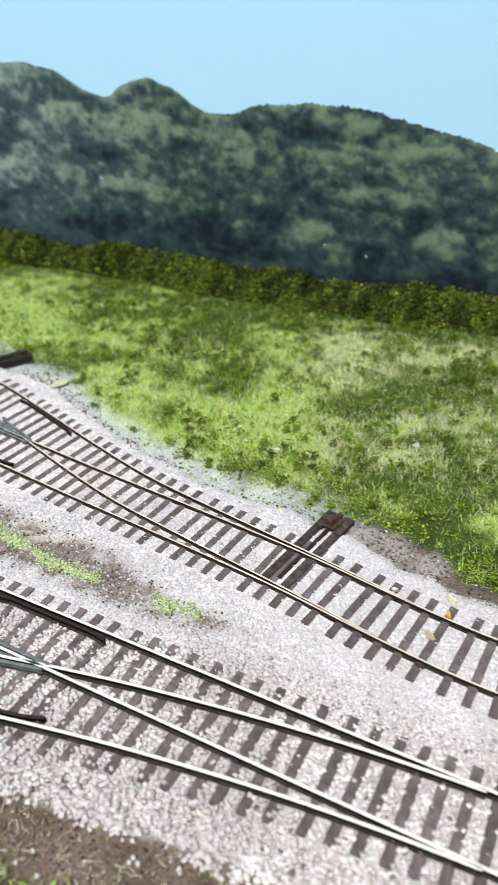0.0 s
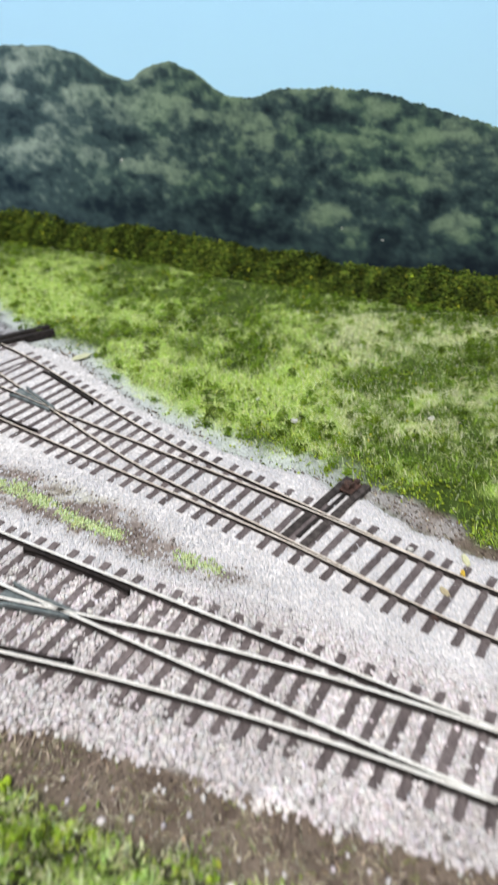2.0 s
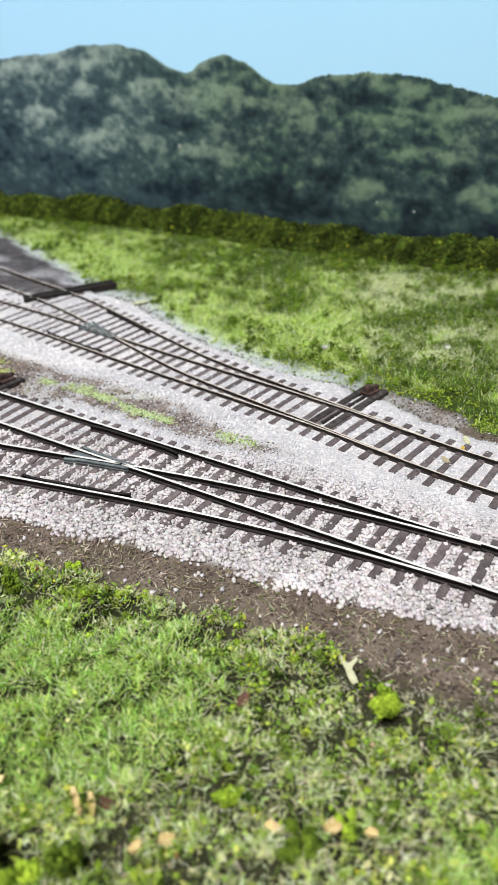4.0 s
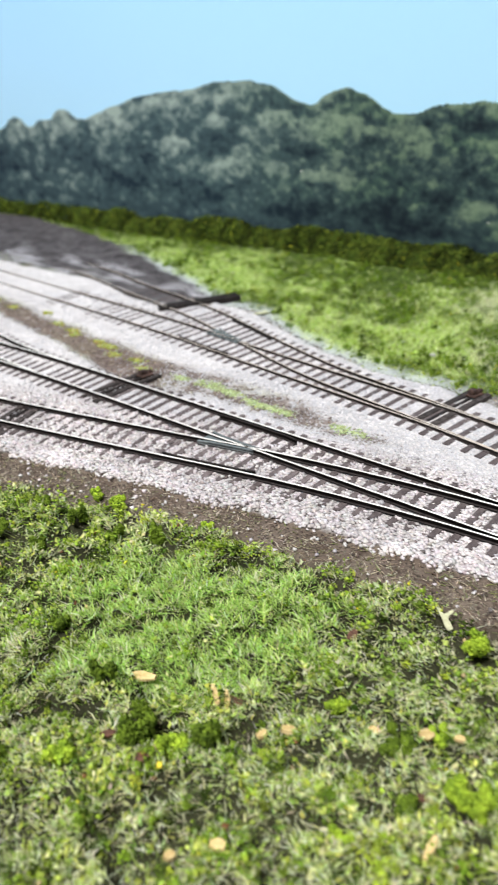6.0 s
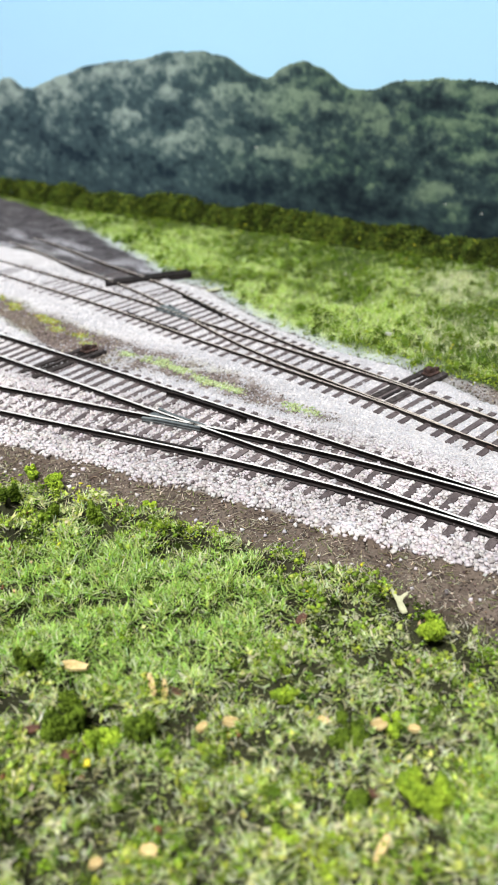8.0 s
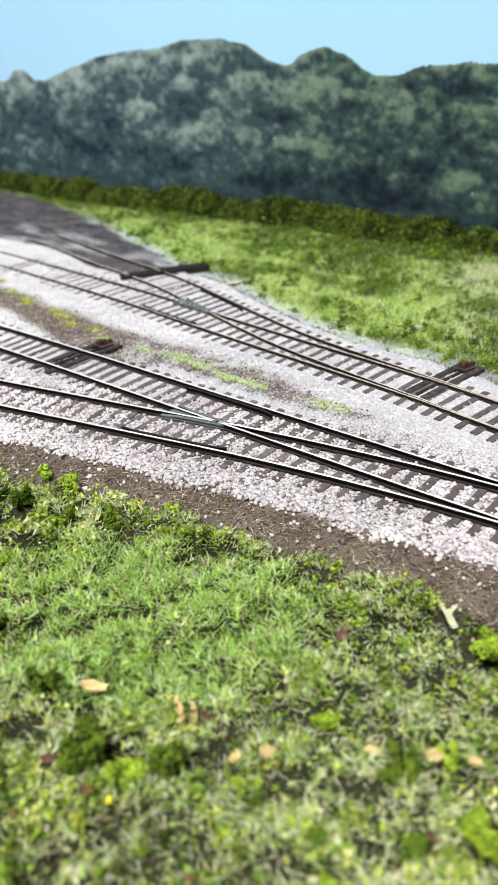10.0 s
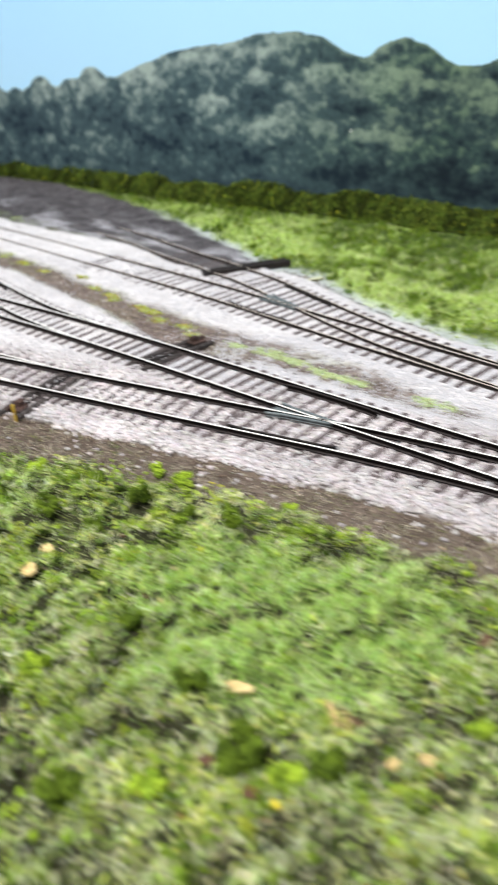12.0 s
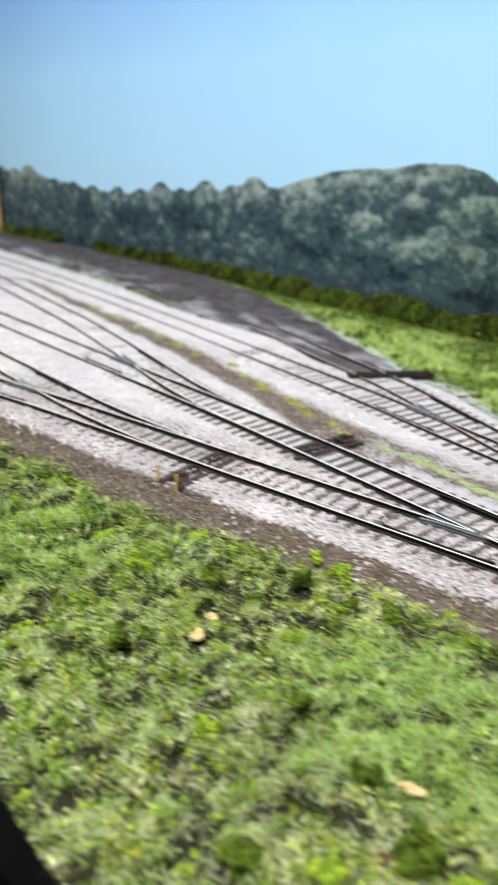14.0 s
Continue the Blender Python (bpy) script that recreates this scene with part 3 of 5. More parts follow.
# ---------- track ----------
def glide(points, step=2.0):
    """A smooth line through the points, walked in even steps."""
    p = np.array(points, float)
    p = np.vstack([2 * p[0] - p[1], p, 2 * p[-1] - p[-2]])
    out = []
    for i in range(1, len(p) - 2):
        n = max(2, int(np.linalg.norm(p[i + 1] - p[i]) / 0.5))
        t = np.linspace(0, 1, n, endpoint=False)[:, None]
        m0, m1 = (p[i + 1] - p[i - 1]) / 2, (p[i + 2] - p[i]) / 2
        h = np.linalg.norm(p[i + 1] - p[i])
        m0 = m0 / max(np.linalg.norm(m0), 1e-6) * h
        m1 = m1 / max(np.linalg.norm(m1), 1e-6) * h
        out.append((2 * t ** 3 - 3 * t ** 2 + 1) * p[i] + (t ** 3 - 2 * t ** 2 + t) * m0 + (3 * t ** 2 - 2 * t ** 3) * p[i + 1] + (t ** 3 - t ** 2) * m1)
    out = np.vstack(out + [p[-2:-1]])
    d = np.r_[0, np.cumsum(np.linalg.norm(np.diff(out, axis=0), axis=1))]
    at = np.arange(0, d[-1], step)
    line_xy = np.c_[np.interp(at, d, out[:, 0]), np.interp(at, d, out[:, 1])]
    ker = np.ones(9) / 9                                        # ease out small kinks
    pad = np.vstack([line_xy[0] + (line_xy[0] - line_xy[1]) * np.arange(4, 0, -1)[:, None], line_xy, line_xy[-1] + (line_xy[-1] - line_xy[-2]) * np.arange(1, 5)[:, None]])
    return np.c_[np.convolve(pad[:, 0], ker, "valid"), np.convolve(pad[:, 1], ker, "valid")]


def normals(xy):
    d = np.gradient(xy, axis=0)
    d /= np.linalg.norm(d, axis=1)[:, None]
    return np.c_[-d[:, 1], d[:, 0]]


def offset(xy, by):
    return xy + normals(xy) * (np.asarray(by)[..., None] if np.ndim(by) else by)


RAIL_TOP, TIE_TOP, GAUGE = 1.05, -0.95, 17.3
PROFILE = [(-0.80, -1.95), (0.80, -1.95), (0.80, -1.68), (0.22, -1.48), (0.22, -0.75), (0.50, -0.60), (0.50, -0.12), (0.48, -0.02), (0.42, 0.02), (-0.42, 0.02), (-0.48, -0.02), (-0.50, -0.12), (-0.50, -0.60), (-0.22, -0.75), (-0.22, -1.48), (-0.80, -1.68)]


def rail(xy, parent, name="rail", label="", top=RAIL_TOP, web=None):
    """A rail of flat-bottomed section along a line: painted web, worn bright head."""
    xy = np.asarray(xy)
    n = normals(xy)
    k = len(PROFILE)
    slim = 0.70 if web is M_RAIL_BROWN else 1.0                 # the back yard has lighter rail
    V = np.concatenate([np.c_[xy + n * u * slim, top + w + np.zeros(len(xy))] for u, w in PROFILE]).reshape(k, len(xy), 3)
    ii = np.arange(k * len(xy)).reshape(k, len(xy))
    nxt = np.roll(ii, -1, axis=0)
    q = np.stack([ii[:, :-1], ii[:, 1:], nxt[:, 1:], nxt[:, :-1]], -1)
    me = np_mesh("rail", V.reshape(-1, 3), q.reshape(-1, 4))
    me.materials.append(web or M_RAIL_SIDE)
    me.materials.append(M_RAIL_HEAD if web is None else M_BLACK if web is M_RAIL_SIDE else M_FROG if web is M_FROG else M_RAIL_WORN)
    me.materials.append(M_RAIL_FOOT)
    slot = np.zeros(q.shape[:2], np.int32)
    slot[8] = 1
    slot[[2, 14]] = 2
    me.polygons.foreach_set("material_index", slot.ravel())
    bm = bmesh.new()
    bm.from_mesh(me)
    bm.verts.ensure_lookup_table()
    m = len(xy)
    bm.faces.new([bm.verts[i * m] for i in range(k)])
    bm.faces.new([bm.verts[i * m + m - 1] for i in range(k)][::-1])
    bmesh.ops.recalc_face_normals(bm, faces=bm.faces)
    bm.to_mesh(me)
    bm.free()
    ob = new(name, me)
    ob.parent = parent
    return tagged(ob, label)


def tie_mesh(length, width=2.5, tall=1.7, seed=0):
    bm = box_bm((length, width, tall), 0.16, 0.10, seed)
    for rail_x in (-GAUGE / 2, GAUGE / 2) if length < 31 else ():
        for off_x, wide, deep, high in ((0.0, 3.4, 1.7, 0.22), (-1.25, 0.5, 0.55, 0.55), (1.25, 0.5, 0.55, 0.55)):
            done = bmesh.ops.create_cube(bm, size=1.0)
            for v in done["verts"]:
                v.co = Vector((v.co.x * wide + rail_x + off_x, v.co.y * deep, (v.co.z + 0.5) * high + tall - 0.05)) * MM
    me = bpy.data.meshes.new("tie")
    bm.to_mesh(me)
    bm.free()
    me.materials.append(M_TIE)
    return me


TIES = [tie_mesh(28.6 + 0.5 * i, 2.45 + 0.06 * (i % 3), 1.7, i) for i in range(5)]
tie_rng = random.Random(11)


TIE_SPOTS = []


def tie(parent, x, y, turn, mesh=None, drop=0.0):
    if drop < 0.35:
        u = np.linspace(-14, 14, 57) if mesh is None else np.linspace(-1, 1, 90) * (max(v.co.x for v in mesh.vertices) / MM - 0.3)
        TIE_SPOTS.append(np.c_[x + u * math.cos(math.radians(turn)), y + u * math.sin(math.radians(turn))])
    ob = new("tie", mesh or tie_rng.choice(TIES))
    ob.parent = parent
    ob.matrix_basis = at_mm(x, y, TIE_TOP - 1.7 - drop, turn)
    return ob


def empty_thing(name, label, category, group=""):
    return tagged(new(name), label, category, group)


FAR_MAIN = glide([(230, 10.8), (160, 44.2), (48.5, 97.5), (-60, 149.4), (-170, 202), (-283, 251.3), (-426, 313), (-700, 430)])
NEAR_LINE = glide([(78, 83.4), (60, 91.8), (34, 102.2), (14, 109.3), (-4, 115), (-22, 120.3), (-42, 125.6), (-65, 131), (-88, 136.2), (-112, 141.7), (-141, 148.3), (-165, 154), (-210, 164.6), (-270, 177.6), (-330, 189), (-520, 224)])
NEAR_SPUR = glide([(-150, 150.4), (-168, 154.9), (-190, 161.3), (-215, 169.2), (-252, 183), (-285, 197.5), (-335, 220), (-430, 263), (-640, 358)])
MID_SPUR = glide([(-152, 193.4), (-175, 204.8), (-195, 215), (-214, 226), (-244, 246), (-273, 267), (-319, 299), (-365, 330), (-411, 358), (-495, 408), (-700, 528)])
UPPER_MAIN = glide([(230, 52), (160, 88), (120, 110), (87, 128), (62, 141), (40, 155.5), (16, 172.6), (-3, 185), (-30, 201.8), (-58, 219), (-96, 243), (-130, 265), (-175, 291.5), (-216, 315), (-302, 364), (-389, 412), (-484, 462), (-700, 570)])
UPPER_SPUR = glide([(46, 151.6), (16, 174), (-13, 194.8), (-43, 217), (-69, 240.5), (-98, 268.5), (-122, 291), (-157, 318), (-180, 335), (-240, 383), (-285, 418)])


def distance_to(xy, other):
    return np.array([np.min(np.hypot(*(other - p).T)) for p in xy])


def signed_gap(xy, other):
    """For each step of a line, how far sideways the other line lies."""
    n = normals(xy)
    out = []
    for p, q in zip(xy, n):
        d = other - p
        along = np.abs(d @ np.array([q[1], -q[0]]))
        j = int(np.argmin(along))
        out.append(d[j] @ q if along[j] < 2.5 else 1e9)
    return np.array(out)


def buried(x, y):
    """How deep ballast swallows a tie: more towards the far end of the yard."""
    return float(np.clip((-95 - x + 0.25 * (y - 150)) / 170, 0, 0.10)) + 0.4 * float(y > 322 and x > -330) + 0.3 * float(y > 215 - 0.5 * x and x < 0 and y > 190) * tie_rng.random() + (tie_rng.uniform(0, 0.12) if x < -150 else 0)


def lay_track(label, xy, spurs=(), joins=None, group="tracks of the yard", sink=0.0, web=None):
    """Two rails on ties. spurs: lines that branch off it, whose ties are long ones near the points; joins: the line that it branches from."""
    thing = empty_thing("railway_track", label, "track", group)
    if joins is not None:
        gap = distance_to(xy, joins)
        inner = gap > 0.75
        first = int(np.argmax(inner))
        side = np.sign(np.median(signed_gap(xy, joins)[first:first + 40]))
    for sgn in (1, -1):
        r = offset(xy, sgn * GAUGE / 2)
        if joins is not None:
            r = r[first:] if sgn == side else r[max(0, first - 1):]
        rail(r, thing, top=RAIL_TOP - (0.7 if web else 0.0) - 0.55 * smooth(-r[:, 0], 140, 260) * smooth(r[:, 1], 205, 250) - sink * smooth(np.arange(len(r)) * 2.0, len(r) * 2.0 - 75, len(r) * 2.0), web=web)
    d = np.r_[0, np.cumsum(np.linalg.norm(np.diff(xy, axis=0), axis=1))]
    n = normals(xy)
    gaps = [signed_gap(xy, s) for s in spurs]
    own = signed_gap(xy, joins) if joins is not None else None
    at = tie_rng.uniform(1, 4)
    while at < d[-1]:
        i = int(np.searchsorted(d, at))
        at += 6.35 + tie_rng.uniform(-0.25, 0.25)
        if i >= len(xy) or xy[i][0] > 200:
            continue
        if own is not None and abs(own[i]) < 25:
            continue
        reach = [g[i] for g in gaps if 0.5 < abs(g[i]) < 25]
        turn = math.degrees(math.atan2(n[i][1], n[i][0])) + tie_rng.uniform(-1.2, 1.2)
        if reach:
            lo, hi = min(0, *reach) - 14.6, max(0, *reach) + 14.6
            c = xy[i] + n[i] * (lo + hi) / 2
            tie(thing, c[0], c[1], turn, tie_mesh(hi - lo, 2.5, 1.7, i), buried(*c))
        else:
            tie(thing, xy[i][0], xy[i][1], turn, None, tie_rng.choice((0, 0, 0.05, 0.15)) + buried(*xy[i]) + (tie_rng.uniform(0.0, 0.2) if xy[i][0] > 30 and xy[i][1] > 120 else 0))
    return thing


lay_track("model track with dark ties on pale ballast between yard lines", FAR_MAIN, (NEAR_LINE, MID_SPUR))
lay_track("model track with bright rail heads beside the front grass bank", NEAR_LINE, (NEAR_SPUR,), FAR_MAIN)
lay_track("model track curving off the front yard line", NEAR_SPUR, (), NEAR_LINE)
lay_track("model track curving off a yard line", MID_SPUR, (), FAR_MAIN)
lay_track("weathered model track beside the far grass", UPPER_MAIN, (UPPER_SPUR,), web=M_RAIL_BROWN)
lay_track("weathered model track running into dark cinders", UPPER_SPUR, (), UPPER_MAIN, sink=2.6, web=M_RAIL_BROWN)


def crossing(a, b, start):
    """Where two lines cross, past a given step of the first."""
    best = min(((np.min(np.hypot(*(b - p).T)), i) for i, p in enumerate(a) if start(p)), key=lambda t: t[0])[1]
    return best, int(np.argmin(np.hypot(*(b - a[best]).T)))


def points_work(label, main, spur, x_lo, x_hi, web=None):
    """What turns two lines into a turnout: the frog casting, wing rails, check rails and blades' bar."""
    thing = empty_thing("turnout", label, "turnout", "turnouts of the yard")
    side = np.sign(np.median(signed_gap(main, spur)[[i for i, p in enumerate(main) if x_lo < p[0] < x_lo + 40]]))
    inner_main, inner_spur = offset(main, side * GAUGE / 2), offset(spur, -side * GAUGE / 2)
    i, j = crossing(inner_main, inner_spur, lambda p: x_lo < p[0] < x_hi)
    k = 11
    # frog casting between the two rails past their crossing
    left, right = inner_main[i - 3:i + k], inner_spur[j - 3:j + k]
    V = np.concatenate([np.c_[left, np.full(len(left), 0.55)], np.c_[right, np.full(len(right), 0.55)], np.c_[left, np.full(len(left), -1.4)], np.c_[right, np.full(len(right), -1.4)]])
    m = len(left)
    q = []
    for a0 in range(m - 1):
        q += [(a0, a0 + 1, m + a0 + 1, m + a0), (a0, 2 * m + a0, 2 * m + a0 + 1, a0 + 1), (m + a0, m + a0 + 1, 3 * m + a0 + 1, 3 * m + a0)]
    put("frog", np_mesh("frog", V, q), M_FROG, thing, "grey cast frog")
    for lane, at_i, sgn in ((inner_main, i, side), (inner_spur, j, -side)):
        seg = lane[max(0, at_i - 2):at_i + 11]
        u = np.linspace(0, 1, len(seg))
        spread = 1.4 + 0.9 * np.clip(u * 4 - 3, 0, 1)
        rail(offset(seg, -sgn * spread), thing, "wing_rail", "dull grey wing rail", RAIL_TOP - (0.7 if web else 0.0), M_FROG)
    for lane, at_i, sgn in ((offset(main, -side * GAUGE / 2), i, 1), (offset(spur, side * GAUGE / 2), j, -1)):
        seg = lane[max(0, at_i - 6):at_i + 15]
        u = np.abs(np.linspace(-1, 1, len(seg)))
        spread = 1.7 + 0.8 * np.clip(u * 4 - 3, 0, 1)
        rail(offset(seg, side * sgn * spread), thing, "check_rail", "dark check rail", RAIL_TOP - (0.8 if web else 0.1), M_RAIL_SIDE)
    return thing


points_work("turnout of two yard lines with a grey frog", FAR_MAIN, NEAR_LINE, -110, 30)
points_work("turnout at the head of two yard lines", NEAR_LINE, NEAR_SPUR, -340, -200)
points_work("turnout beside bare earth between yard lines", FAR_MAIN, MID_SPUR, -330, -190)
points_work("weathered turnout beside the far grass", UPPER_MAIN, UPPER_SPUR, -150, -30, M_RAIL_BROWN)


# ---------- switch gear ----------
def beam(parent, a, b, width, z0, z1, material, name="headblock_tie", label="", seed=0):
    (ax, ay), (bx, by) = a, b
    length, turn = math.hypot(bx - ax, by - ay), math.degrees(math.atan2(by - ay, bx - ax))
    ob = part(name, box_bm((length, width, z1 - z0), min(0.2, width * 0.15), 0.08, seed), material, parent, label)
    ob.matrix_basis = at_mm((ax + bx) / 2, (ay + by) / 2, z0, turn)
    along, across = np.meshgrid(np.linspace(0, 1, int(length * 2)), np.linspace(-width / 2, width / 2, max(2, int(width))))
    TIE_SPOTS.append(np.c_[(ax + (bx - ax) * along - (by - ay) / length * across).ravel(), (ay + (by - ay) * along + (bx - ax) / length * across).ravel()])
    return ob


def switch_set(label, tail, head, gap, yellow=(), plate=True, pad=False):
    """Two long headblock ties from the far end of the track to the throw, the bar between them, and the ground throw.
    plate: adds a black slab in the gap.
    """
    thing = empty_thing("switch_stand", label, "switch stand", "switch stands of the yard")
    (ax, ay), (bx, by) = tail, head
    L = math.hypot(bx - ax, by - ay)
    ux, uy = (bx - ax) / L, (by - ay) / L
    px, py = -uy, ux
    for k, sgn in enumerate((-1, 1)):
        o = sgn * gap / 2
        beam(thing, (ax + px * o, ay + py * o), (bx + px * o, by + py * o), 3.0, -2.6, -0.55, M_OLD_WOOD, "headblock_tie", "dark stained headblock tie", k)
    # added slab: the dark of the gap is put into its colour
    if plate:
        beam(thing, (ax + ux * 4, ay + uy * 4), (ax + ux * 25, ay + uy * 25), gap - 3.4, -2.6, -1.3, M_BLACK, "gap_slab", "black slab filling the gap between the headblock ties", 5)
    beam(thing, (ax + ux * 5, ay + uy * 5), (bx - ux * 4, by - uy * 4), 1.5, -1.5, -0.7, M_BLACK, "throw_bar", "dark throw bar")
    if pad:
        ob = part("stand_pad", box_bm((13, gap + 4, 1.4), 0.5, 0.9, 9), M_PAD, thing, "pinkish stone dust round the throw")
        ob.matrix_basis = at_mm(bx - ux * 5, by - uy * 5, -3.6, math.degrees(math.atan2(uy, ux)))
    mx, my, turn = bx - ux * 5.5, by - uy * 5.5, math.degrees(math.atan2(uy, ux))
    pieces = [("stand_base", 0, 0, (6.5, gap * 0.7, 0.9), -0.6, M_RUST), ("stand_body", -1.0, 0.4, (3.2, 3.0, 2.2), 0.2, M_RUST), ("lever_arm", 1.4, -0.6, (4.5, 0.9, 0.9), 0.4, M_RUST), ("weight", 3.0, -0.8, (1.8, 2.0, 1.5), 0.2, M_RUST)]
    if pad:
        # cavity floor is black to paint in the dark of the recess
        pieces += [("housing_side", 0.6, -3.7, (7.5, 1.3, 3.8), -1.6, M_PAD), ("housing_side", 0.6, 3.7, (6.0, 1.6, 2.6), -1.6, M_RUST), ("housing_back", -3.2, 0.0, (1.8, 6.4, 2.6), -1.4, M_RUST), ("cavity_floor", 0.8, 0.0, (6.4, 6.0, 0.6), -1.2, M_BLACK)]
    for name, dx, dy, size, z, mat in pieces:
        ob = part(name, box_bm(size, 0.3, 0.34 if pad else 0.16, len(name)), mat, thing, "rust brown " + name.replace("_", " ") if mat is M_RUST else "")
        ob.matrix_basis = at_mm(mx + ux * dx + px * dy, my + uy * dx + py * dy, z, turn + (14 if name == "lever_arm" else 0))
    if pad:
        for dy in (-3.4, 2.6):
            bm = bmesh.new()
            bmesh.ops.create_cone(bm, cap_ends=True, segments=14, radius1=1.7 * MM, radius2=1.6 * MM, depth=2.0 * MM)
            bmesh.ops.bevel(bm, geom=bm.edges[:], offset=0.2 * MM, segments=1, affect="EDGES")
            ob = part("counterweight", bm, M_RUST, thing, "dark rusty round counterweight")
            ob.matrix_basis = pose((mx + ux * 5.4 + px * dy) * MM, (my + uy * 5.4 + py * dy) * MM, -0.9 * MM, 0, 90, turn)
    for k, (yx, yy, tall) in enumerate(yellow):
        ob = part("marker_post", box_bm((0.9, 2.2 if pad and k == 0 else 0.9, tall), 0.12, 0.06, k), M_YELLOW, thing, "chipped yellow marker post")
        ob.matrix_basis = at_mm(yx, yy, -2.4, turn + 90 if pad else 15)
    return thing


switch_set("dark headblock ties and ground throw beside the far grass", (7, 168), (31, 202), 7.2, (), False)
switch_set("rusty ground throw on dark ties with a yellow post", (74.5, 103), (63, 62), 8.6, ((57.6, 68.0, 6.0), (66.5, 73.5, 5.0), (71, 62.5, 5.0)), True, True)
switch_set("ground throw on dark ties with two yellow marker posts", (-163, 166), (-170, 126), 9.0, ((-177, 129, 7.0), (-166, 124.5, 7.0)))
switch_set("rusty ground throw on dark ties beside bare earth", (-140, 174), (-121, 207), 9.0)
plank_set = empty_thing("switch_stand", "long black headblock ties lying at the cinder edge", "switch stand", "switch stands of the yard")
beam(plank_set, (-153, 297), (-110, 325), 3.2, -2.6, 0.8, M_BLACK, "headblock_tie", "blackened headblock tie", 3)
beam(plank_set, (-156, 303), (-114, 331), 3.0, -2.6, 0.2, M_BLACK, "headblock_tie", "blackened headblock tie", 4)

# ---------- scattered stuff ----------
# foam bushes of the front bank: place, size, bright or dark
BUSHES = ((27, 46, 4.6, 1), (-37, 5, 4.4, 1), (-47, 7, 6.4, 0), (-30, 7, 3.6, 0), (26, 3, 5.8, 1), (11, 15, 4.4, 0), (-4, 25, 3.2, 1), (2, -7, 3.2, 1),
        (-99, 82, 4.6, 0), (-83, 75, 4.0, 0), (-70, 81, 4.2, 0), (-55, 87, 2.2, 1), (-92, 96, 2.2, 1), (-60, 19, 3.4, 0), (-140, 94, 4.4, 1), (-146, 68, 5.0, 1), (-99, 98, 2.6, 1), (-89, 93, 3.2, 1),
        (-158, 29, 4.6, 1), (14, 0, 3.4, 0), (-60, -4, 4.0, 1), (20, 21, 2.6, 1), (30, -22, 5.6, 0), (-76, -8, 4.6, 0), (-124, 74, 4.2, 0), (-108, 70, 3.6, 0), (-132, 36, 4.0, 0), (-96, 18, 3.6, 1), (-80, 34, 3.0, 0), (-118, 92, 3.0, 0), (-205, 108, 4.0, 0), (-170, 84, 3.6, 1))


def clear_of_bushes(x, y, share=0.75):
    free = np.ones(len(x), bool)
    for bx, by, size, bright in BUSHES:
        free &= np.hypot(x - bx, y - by) > share * size
    return free


ALL_TRACKS = np.vstack([FAR_MAIN, NEAR_LINE, NEAR_SPUR, MID_SPUR, UPPER_MAIN, UPPER_SPUR])
RAIL_LINES = np.vstack([offset(t, s * GAUGE / 2) for t in (FAR_MAIN, NEAR_LINE, NEAR_SPUR, MID_SPUR, UPPER_MAIN, UPPER_SPUR) for s in (1, -1)])


def near_mask(x, y, pts, reach, cell=1.0):
    """True where a place lies within reach of any of the points (on a raster)."""
    w, hgt = int((X1 - X0) / cell) + 2, int(1000 / cell)
    grid = np.zeros((w, hgt), bool)
    k = int(reach / cell + 0.5)
    gi, gj = ((pts[:, 0] - X0) / cell).astype(int), ((pts[:, 1] + 150) / cell).astype(int)
    for di in range(-k, k + 1):
        for dj in range(-k, k + 1):
            if di * di + dj * dj <= reach * reach / cell / cell + 0.5:
                grid[np.clip(gi + di, 0, w - 1), np.clip(gj + dj, 0, hgt - 1)] = True
    return grid[np.clip(((x - X0) / cell).astype(int), 0, w - 1), np.clip(((y + 150) / cell).astype(int), 0, hgt - 1)]


def sample(n, xa, xb, ya, yb):
    return rng.uniform(xa, xb, n), rng.uniform(ya, yb, n)


CUBE_V = np.array([(x, y, z) for x in (-1, 1) for y in (-1, 1) for z in (-1, 1)], float)
CUBE_F = np.array([(0, 1, 3, 2), (4, 6, 7, 5), (0, 4, 5, 1), (2, 3, 7, 6), (0, 2, 6, 4), (1, 5, 7, 3)])
_phi = (1 + 5 ** 0.5) / 2
ICO_V = np.array([(-1, _phi, 0), (1, _phi, 0), (-1, -_phi, 0), (1, -_phi, 0), (0, -1, _phi), (0, 1, _phi), (0, -1, -_phi), (0, 1, -_phi), (_phi, 0, -1), (_phi, 0, 1), (-_phi, 0, -1), (-_phi, 0, 1)]) / 1.902
ICO_F = np.array([(0, 11, 5), (0, 5, 1), (0, 1, 7), (0, 7, 10), (0, 10, 11), (1, 5, 9), (5, 11, 4), (11, 10, 2), (10, 7, 6), (7, 1, 8), (3, 9, 4), (3, 4, 2), (3, 2, 6), (3, 6, 8), (3, 8, 9), (4, 9, 5), (2, 4, 11), (6, 2, 10), (8, 6, 7), (9, 8, 1)])


OCT_V = np.array([(1, 0, 0), (-1, 0, 0), (0, 1, 0), (0, -1, 0), (0, 0, 1), (0, 0, -1)], float) * 1.15
OCT_F = np.array([(0, 2, 4), (2, 1, 4), (1, 3, 4), (3, 0, 4), (2, 0, 5), (1, 2, 5), (3, 1, 5), (0, 3, 5)])


